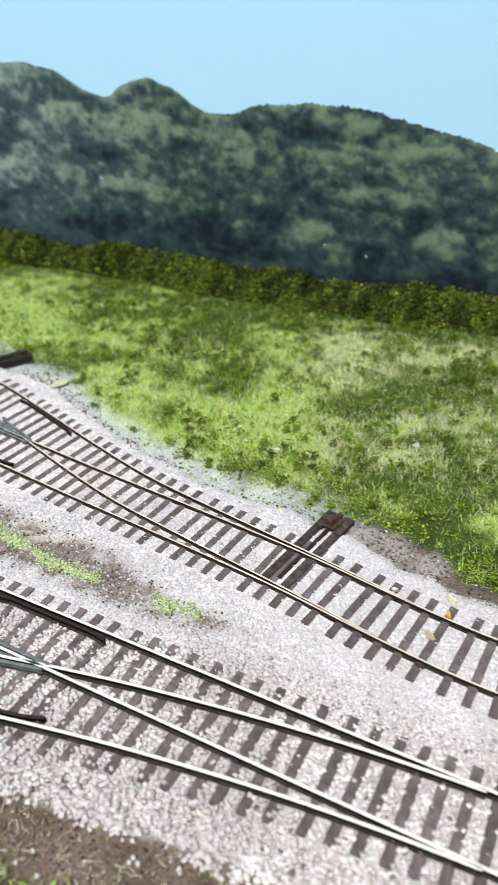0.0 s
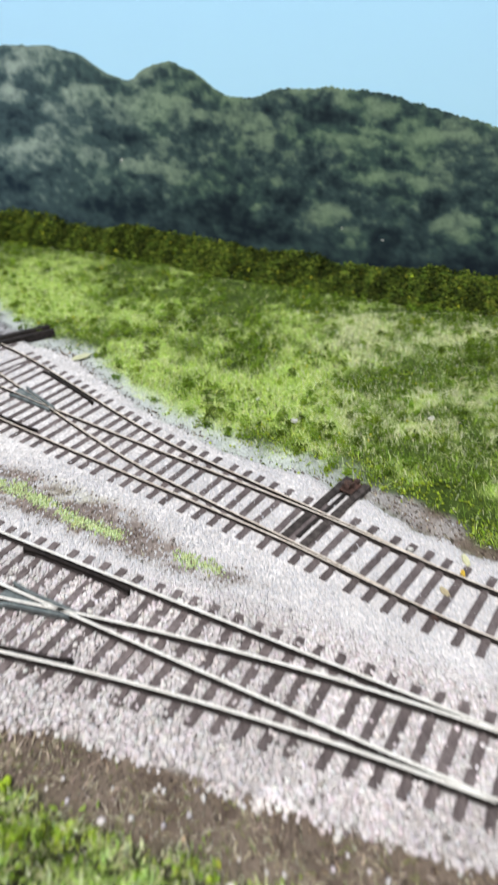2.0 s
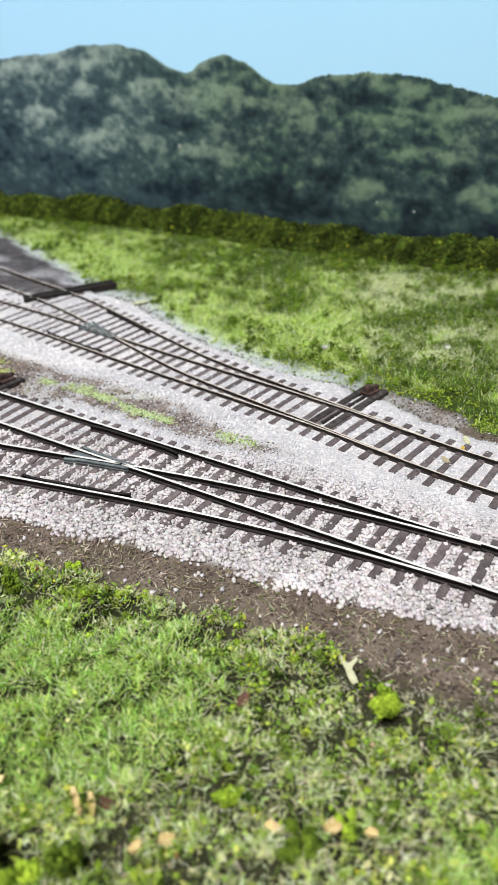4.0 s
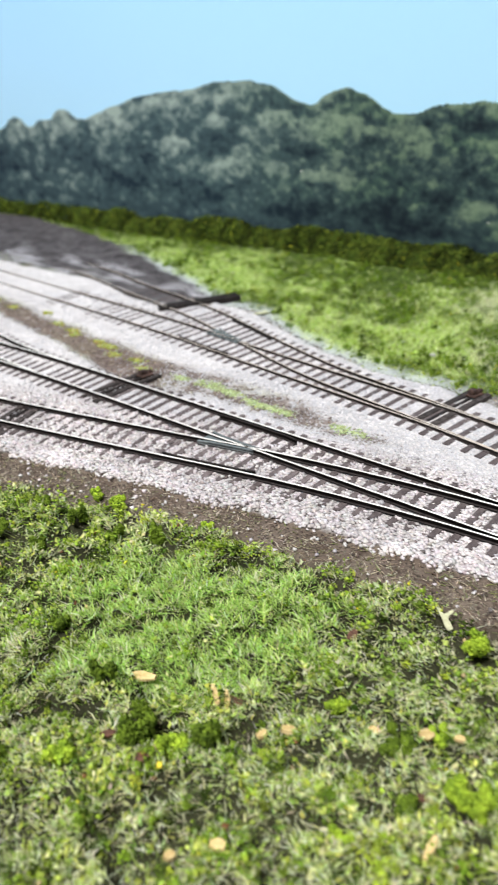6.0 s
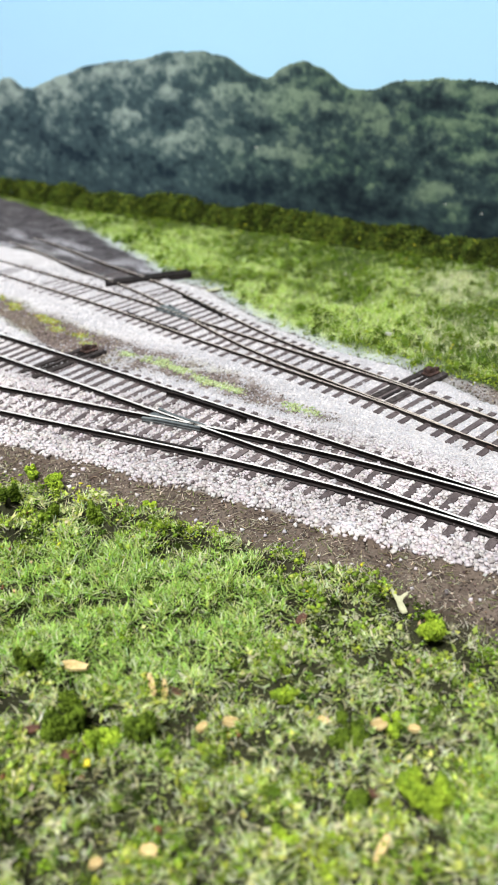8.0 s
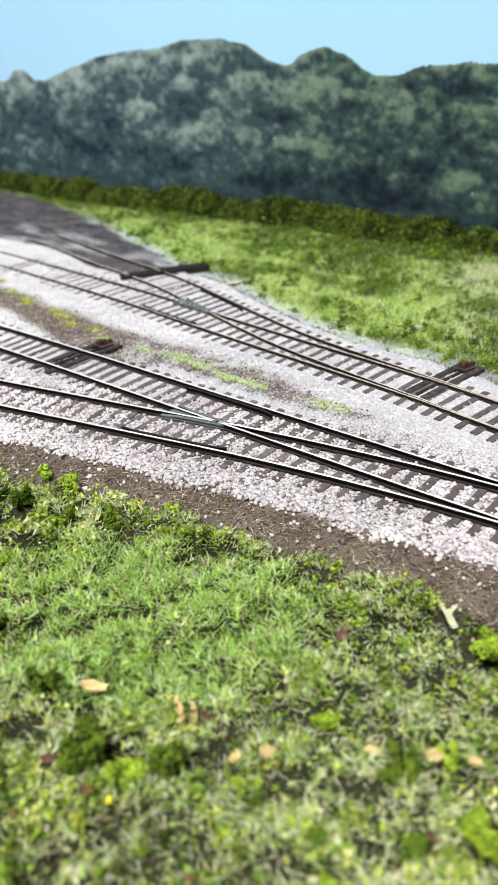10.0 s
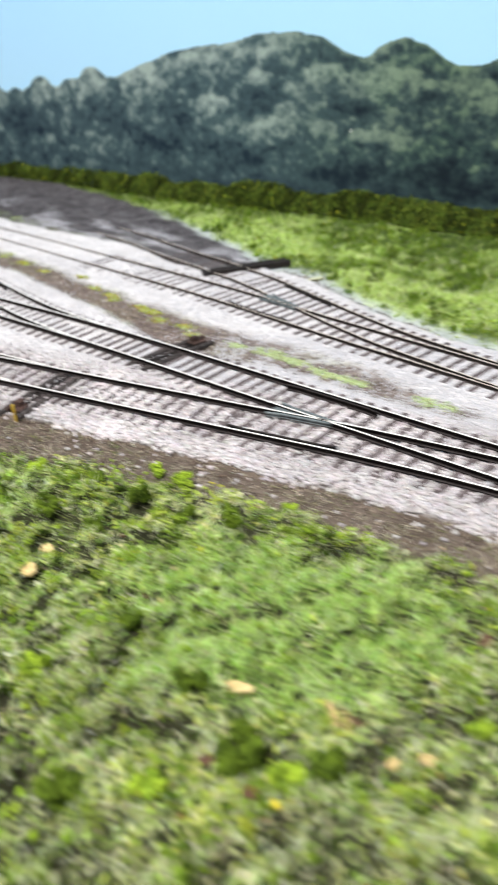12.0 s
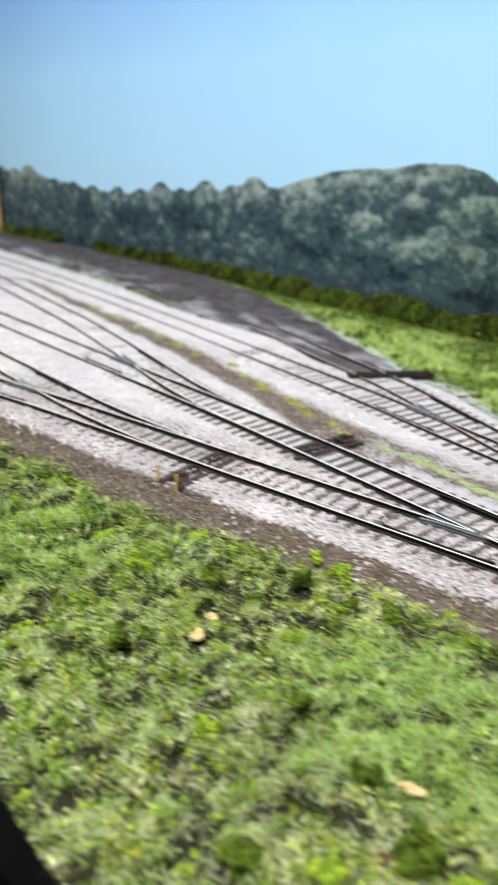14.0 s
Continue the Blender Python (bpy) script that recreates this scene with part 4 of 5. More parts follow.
def lumps(places, sizes, tones, shape="cube", jitter=0.3, flat=0.75):
    """Many small uneven bodies in one mesh: stones (cube) or crumbs of foam (ico)."""
    base_v, base_f = {"cube": (CUBE_V * 0.62, CUBE_F), "ico": (ICO_V, ICO_F), "oct": (OCT_V, OCT_F)}[shape]
    n, k = len(places), len(base_v)
    a = rng.uniform(0, 2 * math.pi, n)
    b = rng.uniform(-0.6, 0.6, n)
    V = base_v[None] * (1 + rng.uniform(-jitter, jitter, (n, k, 1))) + rng.uniform(-jitter * 0.4, jitter * 0.4, (n, k, 3))
    V = V * rng.uniform(0.7, 1.3, (n, 1, 3)) * np.array([1, 1, flat])
    x, y, z = V[..., 0], V[..., 1], V[..., 2]
    y, z = y * np.cos(b)[:, None] - z * np.sin(b)[:, None], y * np.sin(b)[:, None] + z * np.cos(b)[:, None]
    x, y = x * np.cos(a)[:, None] - y * np.sin(a)[:, None], x * np.sin(a)[:, None] + y * np.cos(a)[:, None]
    V = np.stack([x, y, z], -1) * np.asarray(sizes)[:, None, None] + np.asarray(places)[:, None, :]
    F = base_f[None] + (np.arange(n) * k)[:, None, None]
    return V.reshape(-1, 3), F.reshape(-1, base_f.shape[1]), np.repeat(np.asarray(tones), k, axis=0)


def palette(n, colours, weights, spread=0.12):
    c = np.array(colours)[rng.choice(len(colours), n, p=np.array(weights) / sum(weights))]
    return np.clip(c * (1 + rng.normal(0, spread, (n, 1))) * (1 + rng.normal(0, spread * 0.35, (n, 3))), 0.004, 0.92)


def scatter_ballast():
    xs, ys = [], []
    for n, box in ((68000, (-150, 110, 55, 215)), (26000, (-330, -120, 110, 330)), (20000, (-150, 110, 150, 320)), (9000, (-620, -300, 170, 560))):
        x, y = sample(n, *box)
        xs.append(x), ys.append(y)
    x, y = np.concatenate(xs), np.concatenate(ys)
    stone_w, cinder_w, dirt_w = zones(x, y)
    keep = rng.random(len(x)) < np.maximum(np.maximum(stone_w, 0.012 * dirt_w), 0.55 * cinder_w * smooth(far_stone(x) + 60 - y, 0, 55) * smooth(streak(x, y, 48), 0.46, 0.66))
    x, y, stone_w = x[keep], y[keep], stone_w[keep]
    on_rail = near_mask(x, y, RAIL_LINES, 1.2, 0.5)
    on_tie = near_mask(x, y, np.vstack(TIE_SPOTS), 1.1, 0.5) & (rng.random(len(x)) > 0.08 + 0.20 * smooth(-x, 50, 180) + 0.3 * ((x > 28) & (y > 115)))
    free = ~(on_rail | on_tie)
    x, y = x[free], y[free]
    fine = smooth(y - line(x, [-300, 0, 100], [205, 140, 94]), -4, 12)   # the back yard has finer, settled stone
    size = rng.uniform(0.36, 0.82, len(x)) * (1 + 0.20 * smooth(stone_edge(x) + 15 - y, 0, 11)) * (1 - 0.36 * fine)
    z = height(x, y) + size * 0.2 + rng.uniform(-0.15, 0.5, len(x)) * (1 - 0.6 * fine) - 0.12 * fine
    tones = palette(len(x), [(0.72, 0.69, 0.695), (0.65, 0.62, 0.625), (0.50, 0.46, 0.455), (0.20, 0.175, 0.17), (0.77, 0.75, 0.755)], [5, 4, 1.4, 0.35, 3], 0.07)
    tones = np.array([1.0, 0.978, 0.984]) * tones * (0.75 + 0.20 * smooth(fbm(x, y, 24, 17, 3), 0.3, 0.65))[:, None]
    # tones run together into an even, bluer pale grey in the back yard
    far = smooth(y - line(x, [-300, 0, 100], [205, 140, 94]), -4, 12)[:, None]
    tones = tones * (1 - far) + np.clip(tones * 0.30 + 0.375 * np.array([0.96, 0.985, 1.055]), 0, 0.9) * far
    return lumps(np.c_[x, y, z], size, tones, "cube", 0.28, 0.8)


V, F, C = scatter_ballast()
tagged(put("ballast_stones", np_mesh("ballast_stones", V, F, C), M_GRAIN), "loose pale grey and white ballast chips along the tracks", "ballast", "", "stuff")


def scatter_cinder():
    x, y = sample(30000, -640, -110, 300, 720)
    stone_w, cinder_w, dirt_w = zones(x, y)
    keep = rng.random(len(x)) < cinder_w
    x, y = x[keep], y[keep]
    x2, y2 = sample(120000, -330, 110, 40, 330)
    s2, c2, d2 = zones(x2, y2)
    keep = rng.random(len(x2)) < d2 * 0.8
    n1 = len(x)
    x, y = np.r_[x, x2[keep]], np.r_[y, y2[keep]]
    size = rng.uniform(0.16, 0.52, len(x)) ** 1.0
    tones = palette(len(x), [(0.05, 0.046, 0.05), (0.11, 0.10, 0.11), (0.22, 0.20, 0.21)], [4, 3, 1], 0.15)
    tones[n1:] = palette(len(x) - n1, [(0.065, 0.050, 0.041), (0.16, 0.128, 0.102), (0.38, 0.33, 0.26)], [3.6, 4, 1.3], 0.15)
    tones[n1:] = tones[n1:] * (1 + 0.25 * island(x[n1:], y[n1:]))[:, None]
    return lumps(np.c_[x, y, height(x, y) + 0.1], size, tones, "cube", 0.3, 0.7)


V, F, C = scatter_cinder()
tagged(put("cinders_and_soil", np_mesh("cinders_and_soil", V, F, C), M_CINDER), "dark cinders and brown soil crumbs over bare ground", "soil", "", "stuff")


def turf_weight(x, y):
    stone_w, cinder_w, dirt_w = zones(x, y)
    return (1 - stone_w) * (1 - cinder_w) * (1 - dirt_w)


def blades(x, y, length, lean, width, tones, curl=0.35, heading=None, lift=-0.1):
    """Bent fibres: each is five points and three faces made as triangles."""
    n = len(x)
    a = rng.uniform(0, 2 * math.pi, n) if heading is None else heading
    ux, uy = np.cos(a), np.sin(a)
    rise, run = np.cos(lean), np.sin(lean)
    z = height(x, y) + lift
    sway = rng.uniform(-1, 1, n) * curl
    mid = np.c_[x + ux * run * length * 0.5, y + uy * run * length * 0.5, z + rise * length * 0.58]
    tip = np.c_[x + ux * run * length + uy * sway * length * 0.5, y + uy * run * length - ux * sway * length * 0.5, z + rise * length * 0.95]
    foot = np.c_[x, y, z]
    side = np.c_[-uy, ux, np.zeros(n)] * (width / 2)[:, None]
    V = np.stack([foot - side, foot + side, mid - side * 0.8, mid + side * 0.8, tip], 1)
    base_f = np.array([(0, 1, 3), (0, 3, 2), (2, 3, 4)])
    F = base_f[None] + (np.arange(n) * 5)[:, None, None]
    return V.reshape(-1, 3), F.reshape(-1, 3), np.repeat(tones, 5, axis=0)


GREENS = [(0.24, 0.40, 0.06), (0.41, 0.63, 0.125), (0.07, 0.13, 0.025), (0.58, 0.78, 0.25), (0.78, 0.86, 0.52), (0.50, 0.46, 0.27)]


def near_grass():
    x, y = sample(560000, -330, 90, -70, 165)
    keep = (y > near_edge(x) + 0.5) & (y < grass_edge(x) + 10)
    x, y = x[keep], y[keep]
    w = turf_weight(x, y)
    keep = rng.random(len(x)) < np.maximum(w, 0.20)
    x, y = x[keep], y[keep]
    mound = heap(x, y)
    lush = smooth(1.0 - np.hypot((x + 50) / 52, (y - 46) / 36) + 0.8 * (fbm(x, y, 22, 50) - 0.5), 0.0, 0.5)
    bare = 1 - turf_weight(x, y)
    lush = np.maximum(lush, smooth(1.0 - np.hypot((x + 190) / 45, (y - 70) / 40), 0, 0.5))
    lush = np.maximum(lush, smooth(1.0 - np.hypot((x - 48) / 22, (y - 6) / 22), 0, 0.5))
    parched = smooth(y - grass_edge(x) + 13 + 8 * (fbm(x, y, 10, 52, 2) - 0.5), 0, 7) * smooth(x, 4, 26)
    bare = np.maximum(bare, parched)
    thin = rng.random(len(x)) < np.maximum(np.maximum(0.85 * lush, 0.30 + 0.42 * mound), 0.42 * bare)
    thin &= clear_of_bushes(x, y)
    x, y, lush, bare, mound = x[thin], y[thin], lush[thin] * (1 - bare[thin]), bare[thin], mound[thin]
    n = len(x)
    green = palette(n, GREENS, [2.4, 5.6, 1.3, 6.5, 2.0, 0.05], 0.20)
    straw = palette(n, [(0.22, 0.32, 0.07), (0.48, 0.60, 0.15), (0.08, 0.13, 0.03), (0.74, 0.80, 0.42), (0.81, 0.86, 0.57), (0.62, 0.56, 0.39)], [1.6, 2.8, 1.4, 4.2, 4.2, 1.2], 0.20)
    pick = (rng.random(n) < np.maximum(0.10 + 0.84 * lush, 0.55 * smooth(-x, 70, 125)))[:, None]
    lean = np.where(rng.random(n) < lush, rng.uniform(0.5, 1.4, n), rng.uniform(0.7, 1.45, n))
    dry = palette(n, [(0.52, 0.48, 0.37), (0.34, 0.31, 0.23), (0.66, 0.63, 0.52), (0.24, 0.26, 0.11)], [3, 3, 2, 2], 0.12)
    tones = np.where((rng.random(n) < bare)[:, None], dry, np.where(pick, green, straw))
    # shade between the hummocks is put into the fibre colours
    hollow_shade = smooth(0.55 - mound, 0.0, 0.5) * (1 - lush) * (1 - bare)
    tones = tones * (1 - 0.7 * hollow_shade * rng.random(n) * (1 - 0.7 * smooth(x, -25, 5)))[:, None]
    lean = np.where(bare > 0.5, rng.uniform(1.25, 1.52, n), lean)
    matted = 9 * math.pi * fbm(x, y, 9, 33, 2) + rng.normal(0, 0.55, n)
    heading = np.where(rng.random(n) < 0.25 + 0.75 * lush, rng.uniform(0, 2 * math.pi, n), matted)
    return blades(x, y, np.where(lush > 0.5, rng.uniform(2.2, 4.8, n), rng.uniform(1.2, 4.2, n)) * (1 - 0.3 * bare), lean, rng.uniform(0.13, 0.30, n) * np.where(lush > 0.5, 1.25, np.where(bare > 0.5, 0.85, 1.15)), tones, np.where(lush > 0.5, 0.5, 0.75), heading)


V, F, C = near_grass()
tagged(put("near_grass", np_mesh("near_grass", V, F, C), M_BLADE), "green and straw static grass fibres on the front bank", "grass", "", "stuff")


def soil_litter():
    """Dry fibres and splinters lying flat on the bare strip."""
    x, y = sample(60000, -330, 100, 30, 180)
    stone_w, cinder_w, dirt_w = zones(x, y)
    keep = (rng.random(len(x)) < dirt_w * 0.6 * (0.3 + 0.7 * smooth(fbm(x, y, 12, 53, 2), 0.4, 0.6))) & (y < stone_edge(x) + 1)
    x, y = x[keep], y[keep]
    n = len(x)
    tones = palette(n, [(0.46, 0.40, 0.29), (0.30, 0.25, 0.18), (0.64, 0.58, 0.46), (0.22, 0.25, 0.09), (0.09, 0.06, 0.04)], [3, 3, 1.6, 1.6, 1.6], 0.15)
    return blades(x, y, rng.uniform(0.9, 3.4, n), rng.uniform(1.3, 1.55, n), rng.uniform(0.18, 0.42, n), tones, 0.6, None, 0.35)


V, F, C = soil_litter()
tagged(put("dry_litter", np_mesh("dry_litter", V, F, C), M_BLADE), "dry tan fibres and splinters on the bare soil strip", "litter", "", "stuff")


def far_grass_blades():
    xa, ya = sample(420000, -420, 190, 90, 600)
    xb, yb = sample(150000, -110, 120, 205, 350)                 # the part of the field that lies nearest
    x, y = np.r_[xa, xb], np.r_[ya, yb]
    keep = (y > far_grass(x) - 6) & (y < hedge_front(x) + 6) & (y > 95)
    x, y = x[keep], y[keep]
    lime = lime_patch(x, y)
    w = turf_weight(x, y) * (1 - 0.88 * edge_dust(x, y)) * (0.20 + 0.80 * smooth(fbm(x, y, 5, 59, 3), 0.36, 0.56)) * (0.55 + 0.45 * lime)
    keep = rng.random(len(x)) < w
    x, y, lime = x[keep], y[keep], lime[keep]
    n = len(x)
    fresh = palette(n, [(0.56, 0.77, 0.14), (0.74, 0.88, 0.30), (0.36, 0.56, 0.07), (0.84, 0.90, 0.50)], [4, 4, 2.5, 2], 0.12)
    cream = palette(n, [(0.74, 0.78, 0.46), (0.84, 0.85, 0.62), (0.55, 0.63, 0.26), (0.72, 0.68, 0.48)], [3.5, 4, 2.2, 1], 0.12)
    pale = np.where((rng.random(n) < 0.8 * creamy(x, y))[:, None], cream, fresh)
    dark = palette(n, [(0.17, 0.28, 0.035), (0.28, 0.42, 0.06), (0.06, 0.10, 0.015), (0.66, 0.70, 0.42)], [3.2, 3, 2.6, 1.0], 0.15)
    pick = (rng.random(n) < 0.14 + 0.78 * lime)[:, None]
    tones = np.where(pick, pale, dark)
    dusty = (0.7 * edge_dust(x, y) * rng.random(n))[:, None]
    tones = tones * (1 - dusty) + np.array([0.66, 0.70, 0.62]) * dusty
    return blades(x, y, rng.uniform(1.6, 4.2, n) * (1 - 0.4 * edge_dust(x, y)), rng.uniform(0.3, 1.45, n), rng.uniform(0.14, 0.30, n), tones, 0.8)


V, F, C = far_grass_blades()
tagged(put("far_grass", np_mesh("far_grass", V, F, C), M_BLADE), "lime and dark green static grass of the far field", "grass", "", "stuff")


def turf_crumbs():
    out = []
    x, y = sample(200000, -330, 90, -70, 165)
    keep = (y > near_edge(x) + 1) & (y < grass_edge(x) + 9)
    x, y = x[keep], y[keep]
    clump = smooth(fbm(x, y, 12, 90, 3), 0.50, 0.62)
    w = turf_weight(x, y) * (0.02 + 0.38 * clump * heap(x, y))
    lush = smooth(1.0 - np.hypot((x + 50) / 52, (y - 46) / 36), 0.0, 0.5)
    keep = rng.random(len(x)) < np.maximum(w * (1 - 0.7 * lush), 0.04 * turf_weight(x, y))
    x, y, clump = x[keep], y[keep], clump[keep]
    size = rng.uniform(0.2, 0.62, len(x)) * (0.7 + 0.5 * clump)
    tones = palette(len(x), [(0.19, 0.29, 0.035), (0.30, 0.43, 0.05), (0.09, 0.14, 0.02), (0.44, 0.54, 0.10), (0.62, 0.56, 0.05), (0.22, 0.10, 0.05), (0.64, 0.48, 0.28)], [4, 4, 3, 1.6, 0.25, 0.3, 0.12], 0.15)
    out.append(lumps(np.c_[x, y, height(x, y) + rng.uniform(0.0, 3.4, len(x)) * clump], size, tones, "oct", 0.45, 0.8))
    nx_, ny_ = sample(1900, -240, 75, -60, 135)                  # nubs of foam, a few millimetres across
    keep = (ny_ > near_edge(nx_) + 2) & (ny_ < grass_edge(nx_) - 2)
    keep &= rng.random(len(nx_)) > 0.75 * smooth(1.0 - np.hypot((nx_ + 50) / 48, (ny_ - 46) / 32), 0.0, 0.3)
    keep &= clear_of_bushes(nx_, ny_, 1.15)
    nx_, ny_ = nx_[keep], ny_[keep]
    m, k = len(nx_), 44
    reach = rng.uniform(0.5, 2.3, (m, 1)) * (0.6 + 0.8 * heap(nx_, ny_))[:, None]
    off = rng.normal(0, 0.55, (m, k, 3))
    x, y = (nx_[:, None] + reach * off[..., 0]).ravel(), (ny_[:, None] + reach * off[..., 1]).ravel()
    z = np.repeat(height(nx_, ny_), k) + 0.9 + np.abs(reach * off[..., 2]).ravel() * 1.2
    own = palette(m, [(0.30, 0.46, 0.04), (0.18, 0.29, 0.03), (0.05, 0.085, 0.012), (0.48, 0.62, 0.07)], [3.4, 3.5, 2.6, 2.0], 0.12)
    out.append(lumps(np.c_[x, y, z], rng.uniform(0.15, 0.36, m * k), np.repeat(own, k, axis=0) * rng.uniform(0.5, 1.25, (m * k, 1)), "oct", 0.45, 0.85))
    x, y = sample(210000, -420, 190, 90, 600)
    keep = (y > far_grass(x) - 5) & (y < hedge_front(x) + 4)
    x, y = x[keep], y[keep]
    lime = lime_patch(x, y)
    clump = smooth(fbm(x, y, 12, 96, 3), 0.52, 0.62)
    rim = smooth(far_grass(x) + 32 - y, 0, 18)                  # mossy band next to the ballast
    keep = rng.random(len(x)) < turf_weight(x, y) * (1 - 0.85 * edge_dust(x, y)) * np.maximum(np.maximum(clump * (1 - 0.6 * lime), 0.9 * smooth(fbm(x, y, 6, 197, 2), 0.62, 0.70)), 0.85 * rim * smooth(fbm(x, y, 5, 98, 2), 0.25, 0.5) * smooth(x, -60, 0))
    x, y, rim = x[keep], y[keep], rim[keep]
    size = rng.uniform(0.2, 0.55, len(x))
    tones = palette(len(x), [(0.12, 0.20, 0.02), (0.20, 0.30, 0.03), (0.06, 0.10, 0.015), (0.32, 0.41, 0.06), (0.66, 0.60, 0.05)], [4, 4, 3, 0.9, 0.10], 0.15)
    moss = palette(len(x), [(0.34, 0.44, 0.04), (0.23, 0.32, 0.03), (0.12, 0.17, 0.02), (0.40, 0.50, 0.08), (0.50, 0.50, 0.08)], [4, 4, 2.0, 1.0, 0.05], 0.15)
    tones = np.where((rng.random(len(x)) < rim * smooth(x, -60, 0))[:, None], moss, tones)
    out.append(lumps(np.c_[x, y, height(x, y) + rng.uniform(0.2, 1.2, len(x)) + 2.2 * clump[keep] * rng.random(len(x)) * (1 - rim)], size, tones, "oct", 0.45, 0.85))
    nx_, ny_ = sample(3200, -330, 170, 120, 520)                 # dark foam nubs of the far field
    keep = (ny_ > far_grass(nx_) + 3) & (ny_ < hedge_front(nx_)) & (rng.random(len(nx_)) < 0.15 + 0.85 * smooth(fbm(nx_, ny_, 26, 99, 3), 0.42, 0.62))
    nx_, ny_ = nx_[keep], ny_[keep]
    m, k = len(nx_), 46
    reach = rng.uniform(0.8, 2.9, (m, 1))
    off = rng.normal(0, 0.55, (m, k, 3))
    x, y = (nx_[:, None] + reach * off[..., 0]).ravel(), (ny_[:, None] + reach * off[..., 1]).ravel()
    z = np.repeat(height(nx_, ny_), k) + 0.8 + np.abs(reach * off[..., 2]).ravel() * 1.3
    own = palette(m, [(0.15, 0.25, 0.025), (0.08, 0.13, 0.015), (0.22, 0.33, 0.035)], [4, 3, 2.2], 0.12)
    out.append(lumps(np.c_[x, y, z], rng.uniform(0.2, 0.44, m * k), np.repeat(own, k, axis=0) * rng.uniform(0.55, 1.3, (m * k, 1)), "oct", 0.45, 0.9))
    V, F, C, base_i = [], [], [], 0
    for v, f, c in out:
        V.append(v), F.append(f + base_i), C.append(c)
        base_i += len(v)
    return np.vstack(V), np.vstack(F), np.vstack(C)


def leaf_flakes():
    """Chopped leaf scatter over the front bank: small tilted flakes, folded along the middle."""
    x, y = sample(120000, -330, 90, -70, 165)
    keep = (y > near_edge(x) + 1) & (y < grass_edge(x) + 4)
    x, y = x[keep], y[keep]
    lush = smooth(1.0 - np.hypot((x + 50) / 52, (y - 46) / 36) + 0.8 * (fbm(x, y, 22, 50) - 0.5), 0.0, 0.5)
    clump = smooth(fbm(x, y, 8, 160, 3), 0.40, 0.60)
    parched = smooth(y - grass_edge(x) + 13, 0, 7) * smooth(x, 4, 26)
    keep = rng.random(len(x)) < turf_weight(x, y) * (1 - 0.85 * parched) * (1 - 0.9 * lush) * np.maximum(0.22 + 0.78 * heap(x, y), 0.8 * smooth(x, -25, 5)) * (0.35 + 0.65 * clump)
    keep &= clear_of_bushes(x, y, 0.8)
    x, y, clump = x[keep], y[keep], clump[keep]
    n = len(x)
    z = height(x, y) + 0.5 + rng.random(n) * 1.2 + 1.2 * clump * rng.random(n)
    a, size = rng.uniform(0, 2 * math.pi, n), rng.uniform(0.3, 1.1, n)
    slim = rng.uniform(0.22, 0.7, n)
    du = np.c_[np.cos(a), np.sin(a), rng.normal(0, 0.45, n)] * size[:, None]
    dv = np.c_[-np.sin(a), np.cos(a), rng.normal(0, 0.45, n)] * (size * slim)[:, None]
    c = np.c_[x, y, z]
    fold = np.array([0, 0, 0.35]) * size[:, None]
    V = np.stack([c - du, c - du * 0.1 + dv - fold, c + du, c + du * 0.15 - dv - fold], 1)
    base_f = np.array([(0, 1, 2), (0, 2, 3)])
    F = base_f[None] + (np.arange(n) * 4)[:, None, None]
    patch_w = fbm(x, y, 26, 170, 2)[:, None]
    warm = palette(n, [(0.43, 0.53, 0.08), (0.65, 0.73, 0.18), (0.80, 0.83, 0.40), (0.10, 0.13, 0.02), (0.76, 0.77, 0.50)], [4, 5, 3.2, 1.6, 1.8], 0.16)
    cool = palette(n, [(0.23, 0.35, 0.05), (0.40, 0.55, 0.11), (0.07, 0.10, 0.02), (0.52, 0.59, 0.27), (0.66, 0.69, 0.46)], [4, 4.4, 1.8, 2.6, 1.8], 0.16)
    tones = np.where(rng.random((n, 1)) < smooth(patch_w, 0.35, 0.65) * (1 - 0.6 * smooth(-x, 70, 125))[:, None], warm, cool)
    return V.reshape(-1, 3), F.reshape(-1, 3), np.repeat(tones, 4, axis=0)


V, F, C = leaf_flakes()
tagged(put("leaf_scatter", np_mesh("leaf_scatter", V, F, C), M_BLADE), "chopped green and yellow leaf scatter on the front bank", "scatter", "", "stuff")
V, F, C = turf_crumbs()
tagged(put("turf_crumbs", np_mesh("turf_crumbs", V, F, C), M_FOAM), "olive and bright green foam turf crumbs in the grass", "turf", "", "stuff")


